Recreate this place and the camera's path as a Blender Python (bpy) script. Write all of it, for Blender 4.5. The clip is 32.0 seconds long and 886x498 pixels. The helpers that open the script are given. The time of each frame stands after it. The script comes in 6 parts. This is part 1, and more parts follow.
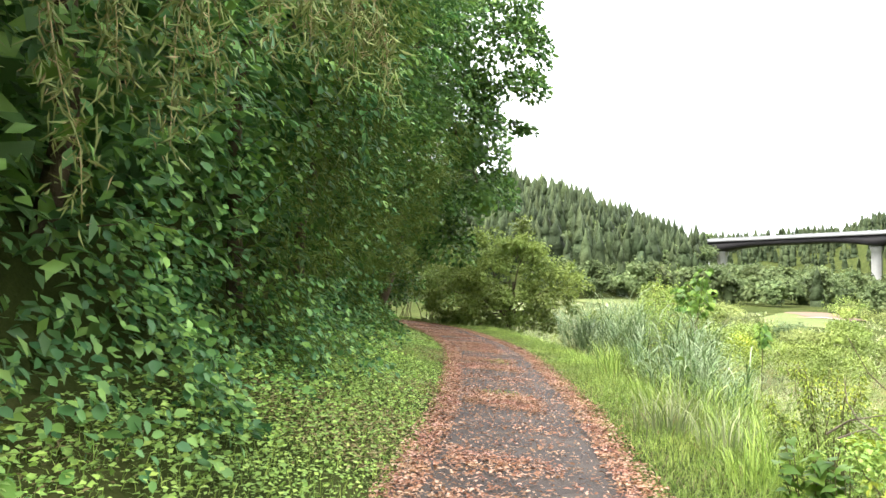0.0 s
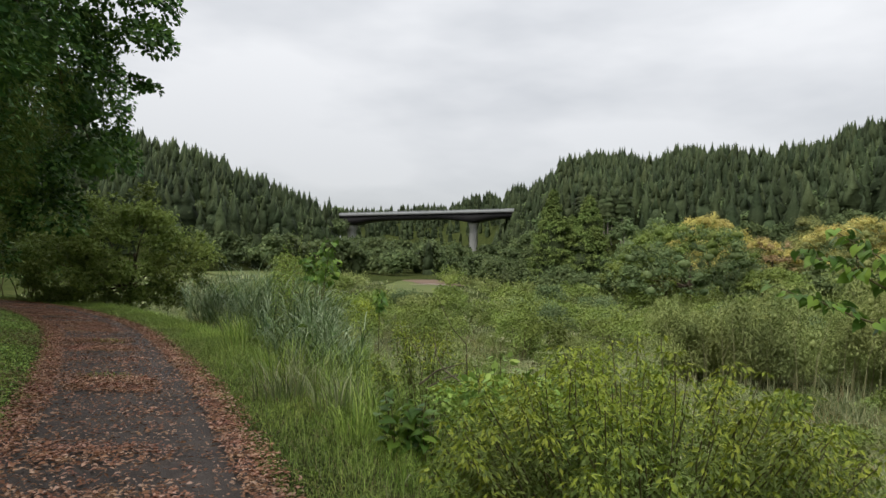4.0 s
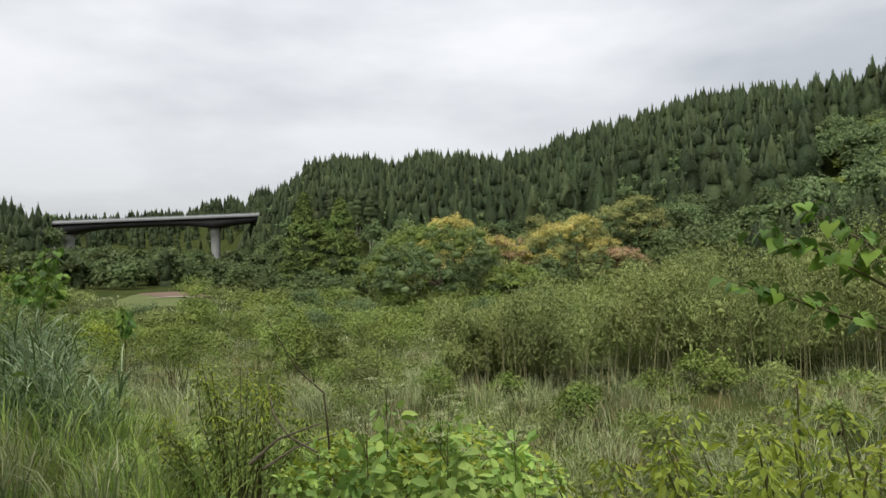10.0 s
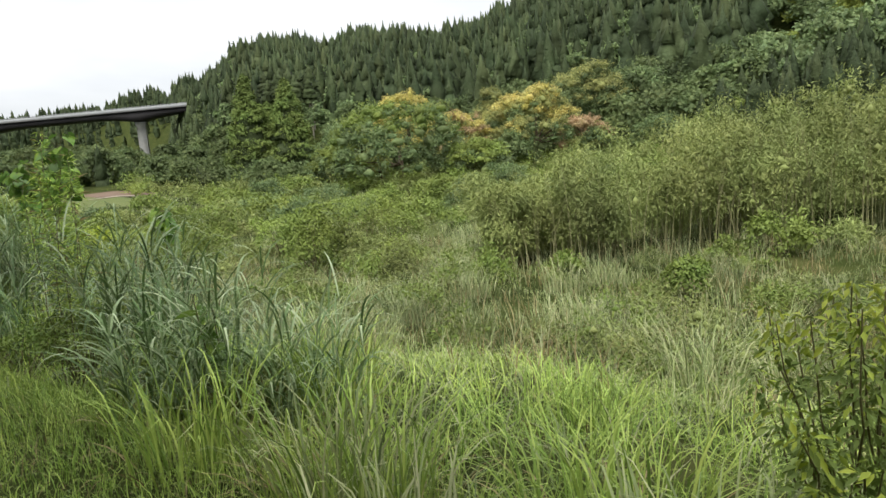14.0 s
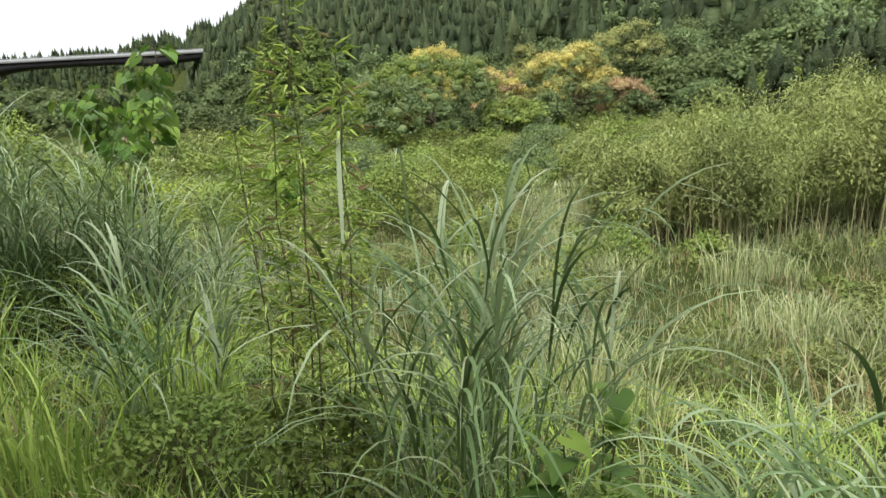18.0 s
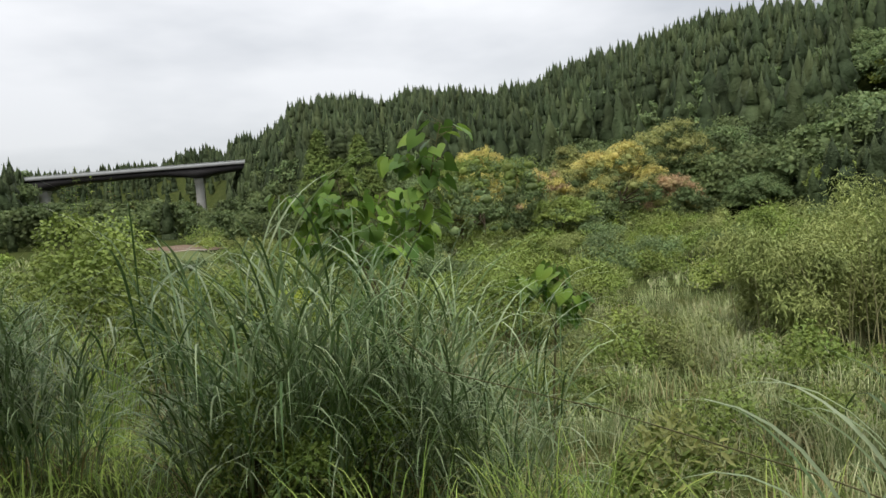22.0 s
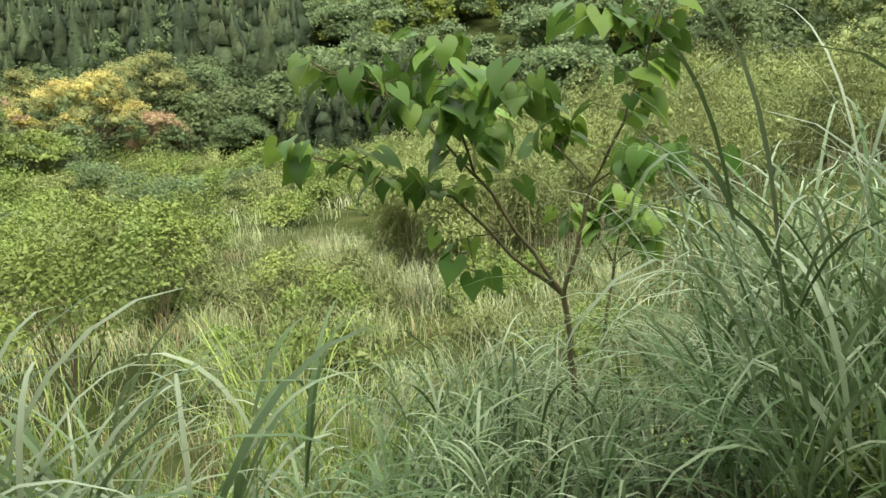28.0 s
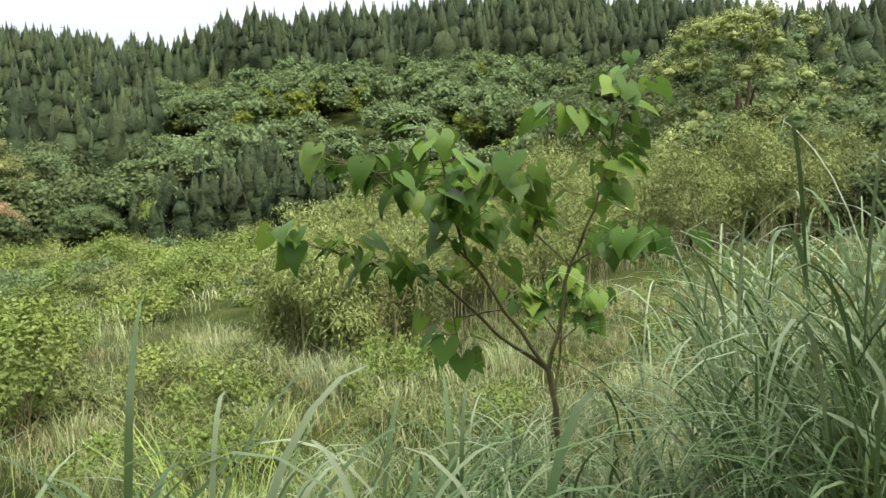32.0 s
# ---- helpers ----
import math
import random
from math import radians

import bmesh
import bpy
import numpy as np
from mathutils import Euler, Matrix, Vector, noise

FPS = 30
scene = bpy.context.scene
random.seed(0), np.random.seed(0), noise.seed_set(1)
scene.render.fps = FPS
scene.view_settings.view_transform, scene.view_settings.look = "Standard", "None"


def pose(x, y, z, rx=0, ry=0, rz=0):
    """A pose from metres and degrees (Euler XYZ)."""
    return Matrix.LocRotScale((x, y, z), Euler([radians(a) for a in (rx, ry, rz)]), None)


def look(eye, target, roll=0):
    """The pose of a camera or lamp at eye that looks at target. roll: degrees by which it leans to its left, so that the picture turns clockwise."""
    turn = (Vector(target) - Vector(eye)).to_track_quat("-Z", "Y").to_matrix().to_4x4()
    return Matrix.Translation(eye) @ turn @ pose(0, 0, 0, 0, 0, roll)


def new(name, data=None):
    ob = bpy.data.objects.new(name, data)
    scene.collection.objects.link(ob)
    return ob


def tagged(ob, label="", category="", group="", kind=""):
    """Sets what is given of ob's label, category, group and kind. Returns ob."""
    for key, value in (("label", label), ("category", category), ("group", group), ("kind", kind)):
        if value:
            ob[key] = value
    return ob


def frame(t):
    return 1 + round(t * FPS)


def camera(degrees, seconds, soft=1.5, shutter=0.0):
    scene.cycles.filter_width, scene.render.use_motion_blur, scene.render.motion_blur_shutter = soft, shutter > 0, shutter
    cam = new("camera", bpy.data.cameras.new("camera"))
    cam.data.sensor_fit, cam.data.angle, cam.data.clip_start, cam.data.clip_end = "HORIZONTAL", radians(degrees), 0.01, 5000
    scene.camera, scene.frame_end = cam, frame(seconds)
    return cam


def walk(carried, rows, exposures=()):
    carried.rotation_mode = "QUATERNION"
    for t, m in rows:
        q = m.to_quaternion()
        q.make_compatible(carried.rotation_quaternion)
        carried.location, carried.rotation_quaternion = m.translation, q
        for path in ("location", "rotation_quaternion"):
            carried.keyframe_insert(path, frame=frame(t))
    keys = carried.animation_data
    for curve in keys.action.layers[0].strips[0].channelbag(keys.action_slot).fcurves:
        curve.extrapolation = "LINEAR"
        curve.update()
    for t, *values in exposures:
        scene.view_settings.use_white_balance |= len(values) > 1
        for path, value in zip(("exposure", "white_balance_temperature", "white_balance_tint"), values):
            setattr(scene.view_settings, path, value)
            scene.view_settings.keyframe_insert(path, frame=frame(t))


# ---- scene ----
# Camera: seconds, eye, then turn to the left of +y, tilt up and lean, in degrees
PATH = [
    (0.0, -0.000, 0.000, 1.523, 22.42, 2.93, 1.85),
    (0.5, 0.045, 0.006, 1.525, 14.81, 3.65, 2.30),
    (1.0, 0.107, 0.021, 1.515, 6.42, 3.63, 1.28),
    (1.5, 0.141, 0.088, 1.509, -0.88, 2.82, 0.90),
    (2.0, 0.161, 0.103, 1.504, -4.44, 2.47, 1.69),
    (2.5, 0.156, 0.100, 1.504, -6.66, 1.64, 1.92),
    (3.0, 0.175, 0.102, 1.498, -7.36, 1.60, 1.55),
    (3.5, 0.160, 0.121, 1.501, -7.89, 1.51, 1.34),
    (5.5, 0.146, 0.133, 1.492, -7.30, 1.03, 1.46),
    (6.0, 0.172, 0.134, 1.492, -8.18, 0.86, 0.88),
    (6.5, 0.175, 0.119, 1.487, -8.79, 0.45, -0.67),
    (7.0, 0.131, 0.095, 1.488, -9.69, -1.02, -1.07),
    (7.5, 0.084, 0.273, 1.473, -10.81, -1.46, 0.04),
    (8.0, 0.101, 0.654, 1.481, -12.42, -4.13, -0.36),
    (8.5, 0.017, 1.076, 1.473, -17.60, -3.51, -1.73),
    (9.0, -0.007, 1.565, 1.457, -15.73, -1.50, -1.13),
    (9.5, -0.030, 2.063, 1.472, -22.83, -0.58, -2.71),
    (10.0, -0.103, 2.448, 1.497, -29.12, 1.73, -1.35),
    (10.5, -0.179, 2.988, 1.492, -27.64, -0.13, -3.05),
    (11.0, -0.295, 3.511, 1.471, -27.15, -2.96, -3.74),
    (11.5, -0.417, 4.023, 1.449, -22.90, -2.88, -1.59),
    (12.0, -0.553, 4.498, 1.437, -24.34, -5.14, -3.81),
    (12.5, -0.692, 5.010, 1.426, -20.33, -4.64, -3.21),
    (13.0, -0.841, 5.484, 1.425, -27.62, -3.71, -2.95),
    (13.5, -1.169, 5.886, 1.430, -25.98, -9.18, -2.63),
    (14.0, -1.468, 6.311, 1.423, -33.75, -8.62, -4.90),
    (14.5, -1.641, 6.810, 1.415, -39.21, -9.08, -3.34),
    (16.5, -1.463, 8.957, 1.381, -45.72, -12.92, -3.84),
    (17.0, -1.573, 9.513, 1.350, -39.76, -13.52, -4.17),
    (17.5, -1.751, 9.949, 1.362, -37.22, -14.83, -6.23),
    (18.0, -1.884, 10.407, 1.356, -32.88, -11.92, -2.53),
    (18.5, -1.948, 10.678, 1.338, -32.51, -13.32, -4.40),
    (19.0, -2.237, 10.942, 1.326, -29.30, -9.62, -3.86),
    (19.5, -2.453, 11.205, 1.324, -29.40, -5.47, -4.76),
    (20.0, -2.579, 11.630, 1.302, -26.99, -4.45, -4.85),
    (20.5, -2.783, 12.032, 1.319, -28.70, -4.53, -4.34),
    (21.0, -2.929, 12.424, 1.323, -28.59, -2.08, -3.33),
    (21.5, -3.027, 12.886, 1.337, -24.69, -3.88, -1.55),
    (22.0, -3.215, 13.302, 1.364, -30.94, -3.22, -3.86),
    (22.5, -3.432, 13.739, 1.380, -26.95, -2.58, -4.61),
    (23.0, -3.798, 14.462, 1.414, -24.67, -4.91, -6.41),
    (23.5, -3.884, 15.195, 1.434, -24.19, -3.79, -5.12),
    (24.0, -4.031, 15.853, 1.395, -20.99, -4.13, -3.62),
    (24.5, -4.141, 16.415, 1.409, -23.33, -8.74, -8.52),
    (26.5, -4.318, 17.809, 1.333, -41.42, -8.45, -5.05),
    (27.0, -4.288, 18.041, 1.277, -53.13, -9.14, -5.25),
    (27.5, -4.295, 18.167, 1.260, -64.26, -9.97, -3.25),
    (28.0, -4.312, 18.220, 1.274, -74.95, -10.42, -1.96),
    (28.5, -4.251, 18.226, 1.277, -79.05, -12.32, -1.49),
    (29.0, -4.274, 18.214, 1.280, -80.37, -10.37, -0.46),
    (29.5, -4.297, 18.211, 1.299, -81.07, -7.53, -0.86),
    (30.0, -4.311, 18.206, 1.318, -81.67, -4.38, -0.10),
    (30.5, -4.285, 18.211, 1.319, -82.68, -3.44, 0.35),
    (31.0, -4.410, 18.345, 1.332, -84.76, -2.61, -3.69),
    (31.5, -4.511, 18.595, 1.328, -85.32, -2.49, -5.00),
    (32.0, -4.550, 18.924, 1.282, -87.04, -3.36, -2.03),
]


def aim(x, y, z, yaw, tilt, lean):
    a, b = radians(yaw), radians(tilt)
    ahead = Vector((-math.sin(a) * math.cos(b), math.cos(a) * math.cos(b), math.sin(b)))
    return look((x, y, z), Vector((x, y, z)) + ahead, lean)


cam = camera(66.59, 32.0, soft=1.5)
walk(cam, [(row[0], aim(*row[1:])) for row in PATH],
     exposures=[(0.0, 2.85), (0.5, 1.75), (1.0, 0.98), (2.0, 0.75), (6.0, 0.72), (8.0, 0.85), (10.0, 0.8), (12.0, 0.85), (13.0, 0.85), (14.0, 1.25), (14.5, 1.3), (17.0, 1.6), (18.0, 1.5),
                (19.0, 1.55), (19.6, 1.3), (21.0, 0.9), (24.0, 0.95), (24.5, 1.4), (26.5, 1.5), (27.5, 1.85), (28.0, 1.8), (29.0, 1.92), (30.0, 2.0), (31.0, 1.95), (32.0, 1.65)])

# ---- world and sun: an overcast day ----
world = bpy.data.worlds.new("sky")
scene.world = world
world.use_nodes = True
wn, wl = world.node_tree.nodes, world.node_tree.links
wn.clear()
w_out, w_bg, w_sky = wn.new("ShaderNodeOutputWorld"), wn.new("ShaderNodeBackground"), wn.new("ShaderNodeTexSky")
w_sky.sky_type, w_sky.sun_disc = "NISHITA", False
w_sky.sun_elevation, w_sky.sun_rotation = radians(55), radians(223)
w_co, w_map, w_noise, w_ramp, w_mix = (wn.new(n) for n in ("ShaderNodeTexCoord", "ShaderNodeMapping", "ShaderNodeTexNoise", "ShaderNodeValToRGB", "ShaderNodeMix"))
w_map.inputs["Scale"].default_value = (1.0, 1.0, 3.2)
w_noise.inputs["Scale"].default_value, w_noise.inputs["Detail"].default_value = 1.7, 5.0
w_noise.inputs["Roughness"].default_value = 0.5
w_ramp.color_ramp.elements[0].position, w_ramp.color_ramp.elements[0].color = 0.36, (0.54, 0.56, 0.59, 1)
w_ramp.color_ramp.elements[1].position, w_ramp.color_ramp.elements[1].color = 0.64, (0.88, 0.885, 0.90, 1)
w_gain = wn.new("ShaderNodeVectorMath")
w_gain.operation = "SCALE"
w_gain.inputs["Scale"].default_value = 3.9
w_mix.data_type = "RGBA"
w_mix.inputs["Factor"].default_value = 0.93
wl.new(w_co.outputs["Generated"], w_map.inputs["Vector"])
wl.new(w_map.outputs["Vector"], w_noise.inputs["Vector"])
wl.new(w_noise.outputs["Fac"], w_ramp.inputs["Fac"])
# the cloud cover is brighter overhead than at the horizon
w_sep, w_rise = wn.new("ShaderNodeSeparateXYZ"), wn.new("ShaderNodeMapRange")
w_rise.inputs["From Min"].default_value, w_rise.inputs["From Max"].default_value = 0.0, 1.0
w_rise.inputs["To Min"].default_value, w_rise.inputs["To Max"].default_value = 3.4, 9.5
wl.new(w_co.outputs["Generated"], w_sep.inputs["Vector"])
wl.new(w_sep.outputs["Z"], w_rise.inputs["Value"])
wl.new(w_rise.outputs["Result"], w_gain.inputs["Scale"])
wl.new(w_ramp.outputs["Color"], w_gain.inputs[0])
wl.new(w_sky.outputs["Color"], w_mix.inputs["A"])
wl.new(w_gain.outputs["Vector"], w_mix.inputs["B"])
wl.new(w_mix.outputs["Result"], w_bg.inputs["Color"])
w_bg.inputs["Strength"].default_value = 0.12
wl.new(w_bg.outputs["Background"], w_out.inputs["Surface"])

sun_data = bpy.data.lights.new("sun", "SUN")
sun_data.energy, sun_data.angle, sun_data.color = 1.5, radians(40), (1.0, 0.97, 0.92)
sun = new("sun", sun_data)
sun.matrix_world = look((0, 0, 60), (28, 30, 0))

# ---- materials ----
def node_mat(name):
    m = bpy.data.materials.new(name)
    m.use_nodes = True
    n, l = m.node_tree.nodes, m.node_tree.links
    n.clear()
    out = n.new("ShaderNodeOutputMaterial")
    p = n.new("ShaderNodeBsdfPrincipled")
    l.new(p.outputs["BSDF"], out.inputs["Surface"])
    return m, n, l, p, out


def ramp(n, stops):
    r = n.new("ShaderNodeValToRGB")
    e = r.color_ramp.elements
    while len(e) < len(stops):
        e.new(0.5)
    for el, (pos, col) in zip(e, stops):
        el.position, el.color = pos, (*col, 1)
    return r


def noise_at(n, l, scale, detail=4.0, rough=0.55):
    g, t = n.new("ShaderNodeNewGeometry"), n.new("ShaderNodeTexNoise")
    t.inputs["Scale"].default_value, t.inputs["Detail"].default_value, t.inputs["Roughness"].default_value = scale, detail, rough
    l.new(g.outputs["Position"], t.inputs["Vector"])
    return t


def leaf_mat(name, dark, mid, light, trans=0.3, rough=0.5, patch=0.35, spread=0.4, single=False, grain=0.0, hue0=0.452, vary=1.0):
    """Leaves: each leaf its own tone, with broad patches of lighter and darker growth."""
    m, n, l, p, out = node_mat(name)
    dark, light = (tuple(b + (a - b) * vary for a, b in zip(c, mid)) for c in (dark, light))
    r = ramp(n, [(0.0, dark), (0.5, mid), (1.0, light)])
    if single:
        l.new(n.new("ShaderNodeObjectInfo").outputs["Random"], r.inputs["Fac"])
    else:
        l.new(n.new("ShaderNodeNewGeometry").outputs["Random Per Island"], r.inputs["Fac"])
    t = noise_at(n, l, patch)
    hs, rng_ = n.new("ShaderNodeHueSaturation"), n.new("ShaderNodeMapRange")
    rng_.inputs["From Min"].default_value, rng_.inputs["From Max"].default_value = 0.3, 0.7
    rng_.inputs["To Min"].default_value, rng_.inputs["To Max"].default_value = 1 - spread, 1 + spread
    l.new(t.outputs["Fac"], rng_.inputs["Value"])
    l.new(rng_.outputs["Result"], hs.inputs["Value"])
    hue, hr = noise_at(n, l, patch * 2.3, 2.0), n.new("ShaderNodeMapRange")
    hr.inputs["To Min"].default_value, hr.inputs["To Max"].default_value = hue0, hue0 + 0.061
    l.new(hue.outputs["Fac"], hr.inputs["Value"])
    l.new(hr.outputs["Result"], hs.inputs["Hue"])
    l.new(r.outputs["Color"], hs.inputs["Color"])
    l.new(hs.outputs["Color"], p.inputs["Base Color"])
    p.inputs["Roughness"].default_value = rough
    p.inputs["Specular IOR Level"].default_value = 0.16
    if grain:
        # leaf-sized relief over far crowns
        fine, bp = noise_at(n, l, grain, 3.0, 0.7), n.new("ShaderNodeBump")
        bp.inputs["Strength"].default_value, bp.inputs["Distance"].default_value = 0.9, 0.6 / grain
        l.new(fine.outputs["Fac"], bp.inputs["Height"])
        l.new(bp.outputs["Normal"], p.inputs["Normal"])
        mul = n.new("ShaderNodeMapRange")
        mul.inputs["From Min"].default_value, mul.inputs["From Max"].default_value = 0.3, 0.7
        mul.inputs["To Min"].default_value, mul.inputs["To Max"].default_value = 0.82, 1.1
        l.new(fine.outputs["Fac"], mul.inputs["Value"])
        both = n.new("ShaderNodeMath")
        both.operation = "MULTIPLY"
        l.new(mul.outputs["Result"], both.inputs[0])
        l.new(rng_.outputs["Result"], both.inputs[1])
        l.new(both.outputs["Value"], hs.inputs["Value"])
    if trans:
        tr, mix = n.new("ShaderNodeBsdfTranslucent"), n.new("ShaderNodeMixShader")
        l.new(hs.outputs["Color"], tr.inputs["Color"])
        mix.inputs["Fac"].default_value = trans * 0.7
        l.new(p.outputs["BSDF"], mix.inputs[1])
        l.new(tr.outputs["BSDF"], mix.inputs[2])
        l.new(mix.outputs["Shader"], out.inputs["Surface"])
    return m


def rough_mat(name, stops, scale, bump=0.3, rough=0.85, fine=40.0, spec=0.3):
    """Bark, soil, stone: colour from broad noise, relief from fine noise."""
    m, n, l, p, out = node_mat(name)
    a, b = noise_at(n, l, scale, 6.0), noise_at(n, l, fine, 4.0)
    r = ramp(n, stops)
    mx = n.new("ShaderNodeMix")
    mx.inputs["Factor"].default_value = 0.3
    l.new(a.outputs["Fac"], mx.inputs["A"])
    l.new(b.outputs["Fac"], mx.inputs["B"])
    l.new(mx.outputs["Result"], r.inputs["Fac"])
    l.new(r.outputs["Color"], p.inputs["Base Color"])
    bp = n.new("ShaderNodeBump")
    bp.inputs["Strength"].default_value, bp.inputs["Distance"].default_value = bump, 0.02
    l.new(b.outputs["Fac"], bp.inputs["Height"])
    l.new(bp.outputs["Normal"], p.inputs["Normal"])
    p.inputs["Roughness"].default_value, p.inputs["Specular IOR Level"].default_value = rough, spec
    return m


M_GROUND = rough_mat("soil_and_moss", [(0.3, (0.020, 0.026, 0.008)), (0.5, (0.042, 0.055, 0.015)), (0.7, (0.085, 0.085, 0.030))], 0.6, 0.6, 1.0, 40.0, 0.02)
M_ASPHALT = rough_mat("asphalt", [(0.3, (0.056, 0.046, 0.040)), (0.55, (0.098, 0.077, 0.064)), (0.75, (0.16, 0.122, 0.099))], 1.6, 0.7, 0.78, 130.0, 0.4)
M_SOIL = rough_mat("ploughed_soil", [(0.3, (0.11, 0.07, 0.045)), (0.7, (0.18, 0.12, 0.08))], 0.3, 0.4)
M_TRACK = rough_mat("pale_gravel", [(0.3, (0.27, 0.23, 0.17)), (0.7, (0.36, 0.31, 0.24))], 0.4, 0.3)
M_FIELD = rough_mat("mown_field", [(0.3, (0.055, 0.078, 0.016)), (0.5, (0.095, 0.118, 0.025)), (0.7, (0.13, 0.14, 0.04))], 0.2, 0.5)
M_BARK = rough_mat("bark", [(0.3, (0.048, 0.036, 0.022)), (0.7, (0.14, 0.11, 0.075))], 3.0, 0.8, 0.95, 60.0, 0.08)
M_PALEBARK = rough_mat("pale_bark", [(0.3, (0.16, 0.14, 0.11)), (0.7, (0.36, 0.33, 0.28))], 1.5, 0.5, 0.9, 30.0)
M_STEM = rough_mat("green_stem", [(0.3, (0.09, 0.08, 0.04)), (0.7, (0.20, 0.18, 0.085))], 4.0, 0.2, 0.75, 80.0, 0.15)
M_CULM = rough_mat("bamboo_culm", [(0.3, (0.16, 0.16, 0.07)), (0.7, (0.34, 0.32, 0.17))], 2.0, 0.2, 0.7, 30.0, 0.15)
M_DEADWOOD = rough_mat("dead_wood", [(0.3, (0.10, 0.075, 0.05)), (0.7, (0.30, 0.25, 0.19))], 5.0, 0.5, 0.9, 80.0)
M_CONCRETE = rough_mat("concrete", [(0.3, (0.42, 0.41, 0.39)), (0.7, (0.60, 0.59, 0.57))], 0.25, 0.2, 0.9, 6.0)
M_GIRDER = rough_mat("weathered_steel", [(0.3, (0.018, 0.016, 0.017)), (0.7, (0.032, 0.029, 0.030))], 0.3, 0.1, 0.7, 6.0)
M_PARAPET = rough_mat("stained_concrete", [(0.3, (0.10, 0.10, 0.098)), (0.7, (0.17, 0.168, 0.16))], 0.3, 0.2, 0.9, 6.0)
M_RAIL = rough_mat("painted_rail", [(0.3, (0.22, 0.23, 0.23)), (0.7, (0.30, 0.31, 0.31))], 0.4, 0.1, 0.6, 6.0)

G = leaf_mat
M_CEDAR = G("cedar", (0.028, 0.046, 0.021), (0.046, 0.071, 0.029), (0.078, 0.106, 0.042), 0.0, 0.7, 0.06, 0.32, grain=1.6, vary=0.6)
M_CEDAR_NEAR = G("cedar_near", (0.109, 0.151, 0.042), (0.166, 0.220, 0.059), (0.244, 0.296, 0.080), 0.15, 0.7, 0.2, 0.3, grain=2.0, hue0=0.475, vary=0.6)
M_BROAD = G("broadleaf_wood", (0.063, 0.102, 0.042), (0.119, 0.174, 0.069), (0.202, 0.260, 0.099), 0.5, 0.6, 0.07, 0.5, grain=2.2, vary=0.45)
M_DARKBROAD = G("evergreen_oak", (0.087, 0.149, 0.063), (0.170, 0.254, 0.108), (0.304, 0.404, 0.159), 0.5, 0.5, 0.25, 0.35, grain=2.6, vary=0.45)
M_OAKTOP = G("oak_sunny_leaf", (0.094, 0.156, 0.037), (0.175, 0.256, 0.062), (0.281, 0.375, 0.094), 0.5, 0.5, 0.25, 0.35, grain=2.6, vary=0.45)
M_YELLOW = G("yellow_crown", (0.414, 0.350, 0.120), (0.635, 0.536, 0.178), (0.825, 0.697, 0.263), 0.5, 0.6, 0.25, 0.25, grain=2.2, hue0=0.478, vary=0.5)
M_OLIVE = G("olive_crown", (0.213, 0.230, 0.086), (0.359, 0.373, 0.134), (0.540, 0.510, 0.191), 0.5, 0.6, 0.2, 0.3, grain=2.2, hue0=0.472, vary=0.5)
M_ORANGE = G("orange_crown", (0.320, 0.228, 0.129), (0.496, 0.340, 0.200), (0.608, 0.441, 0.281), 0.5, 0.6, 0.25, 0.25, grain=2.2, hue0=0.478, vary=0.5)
M_LIME = G("lime_crown", (0.120, 0.180, 0.036), (0.204, 0.276, 0.054), (0.300, 0.372, 0.081), 0.5, 0.6, 0.2, 0.3, grain=2.2, vary=0.5)
M_BAMBOO = G("bamboo_leaf", (0.148, 0.188, 0.066), (0.245, 0.293, 0.095), (0.377, 0.414, 0.161), 0.2, 0.55, 0.2, 0.45, hue0=0.466, vary=0.5)
M_SHRUB = G("shrub_leaf", (0.116, 0.176, 0.044), (0.174, 0.251, 0.057), (0.249, 0.334, 0.085), 0.25, 0.5, 0.16, 0.5, vary=0.3)
M_TIPS = G("young_shoots", (0.180, 0.273, 0.043), (0.277, 0.380, 0.051), (0.430, 0.517, 0.079), 0.35, 0.45, 0.8, 0.25, vary=0.6)
M_BUSH = G("bush_leaf", (0.106, 0.170, 0.044), (0.160, 0.242, 0.056), (0.221, 0.310, 0.072), 0.3, 0.45, 0.8, 0.3, vary=0.5)
M_WOOD = G("wood_edge_leaf", (0.0428, 0.1128, 0.035), (0.0816, 0.1905, 0.0506), (0.1652, 0.3208, 0.07), 0.3, 0.45, 0.5, 0.4)
M_WALLGRASS = G("bamboo_grass", (0.089, 0.158, 0.037), (0.163, 0.255, 0.060), (0.264, 0.340, 0.098), 0.3, 0.55, 0.5, 0.4)
M_VINE = G("vine_leaf", (0.0552, 0.1557, 0.0652), (0.1056, 0.2636, 0.0853), (0.2511, 0.4771, 0.113), 0.3, 0.4, 0.6, 0.35)
M_DRY = G("dry_grass", (0.20, 0.15, 0.07), (0.32, 0.25, 0.12), (0.42, 0.35, 0.19), 0.25, 0.7, 0.8, 0.25, hue0=0.472)
M_GRASS = G("verge_grass", (0.170, 0.272, 0.057), (0.295, 0.424, 0.084), (0.524, 0.646, 0.171), 0.3, 0.5, 0.5, 0.35, hue0=0.464)
M_MEADOW = G("meadow_grass", (0.163, 0.220, 0.091), (0.282, 0.337, 0.141), (0.475, 0.482, 0.282), 0.25, 0.55, 0.4, 0.55, hue0=0.464)
M_SILVER = G("silver_grass", (0.080, 0.141, 0.046), (0.164, 0.253, 0.100), (0.436, 0.517, 0.313), 0.25, 0.35, 0.6, 0.3, hue0=0.464)
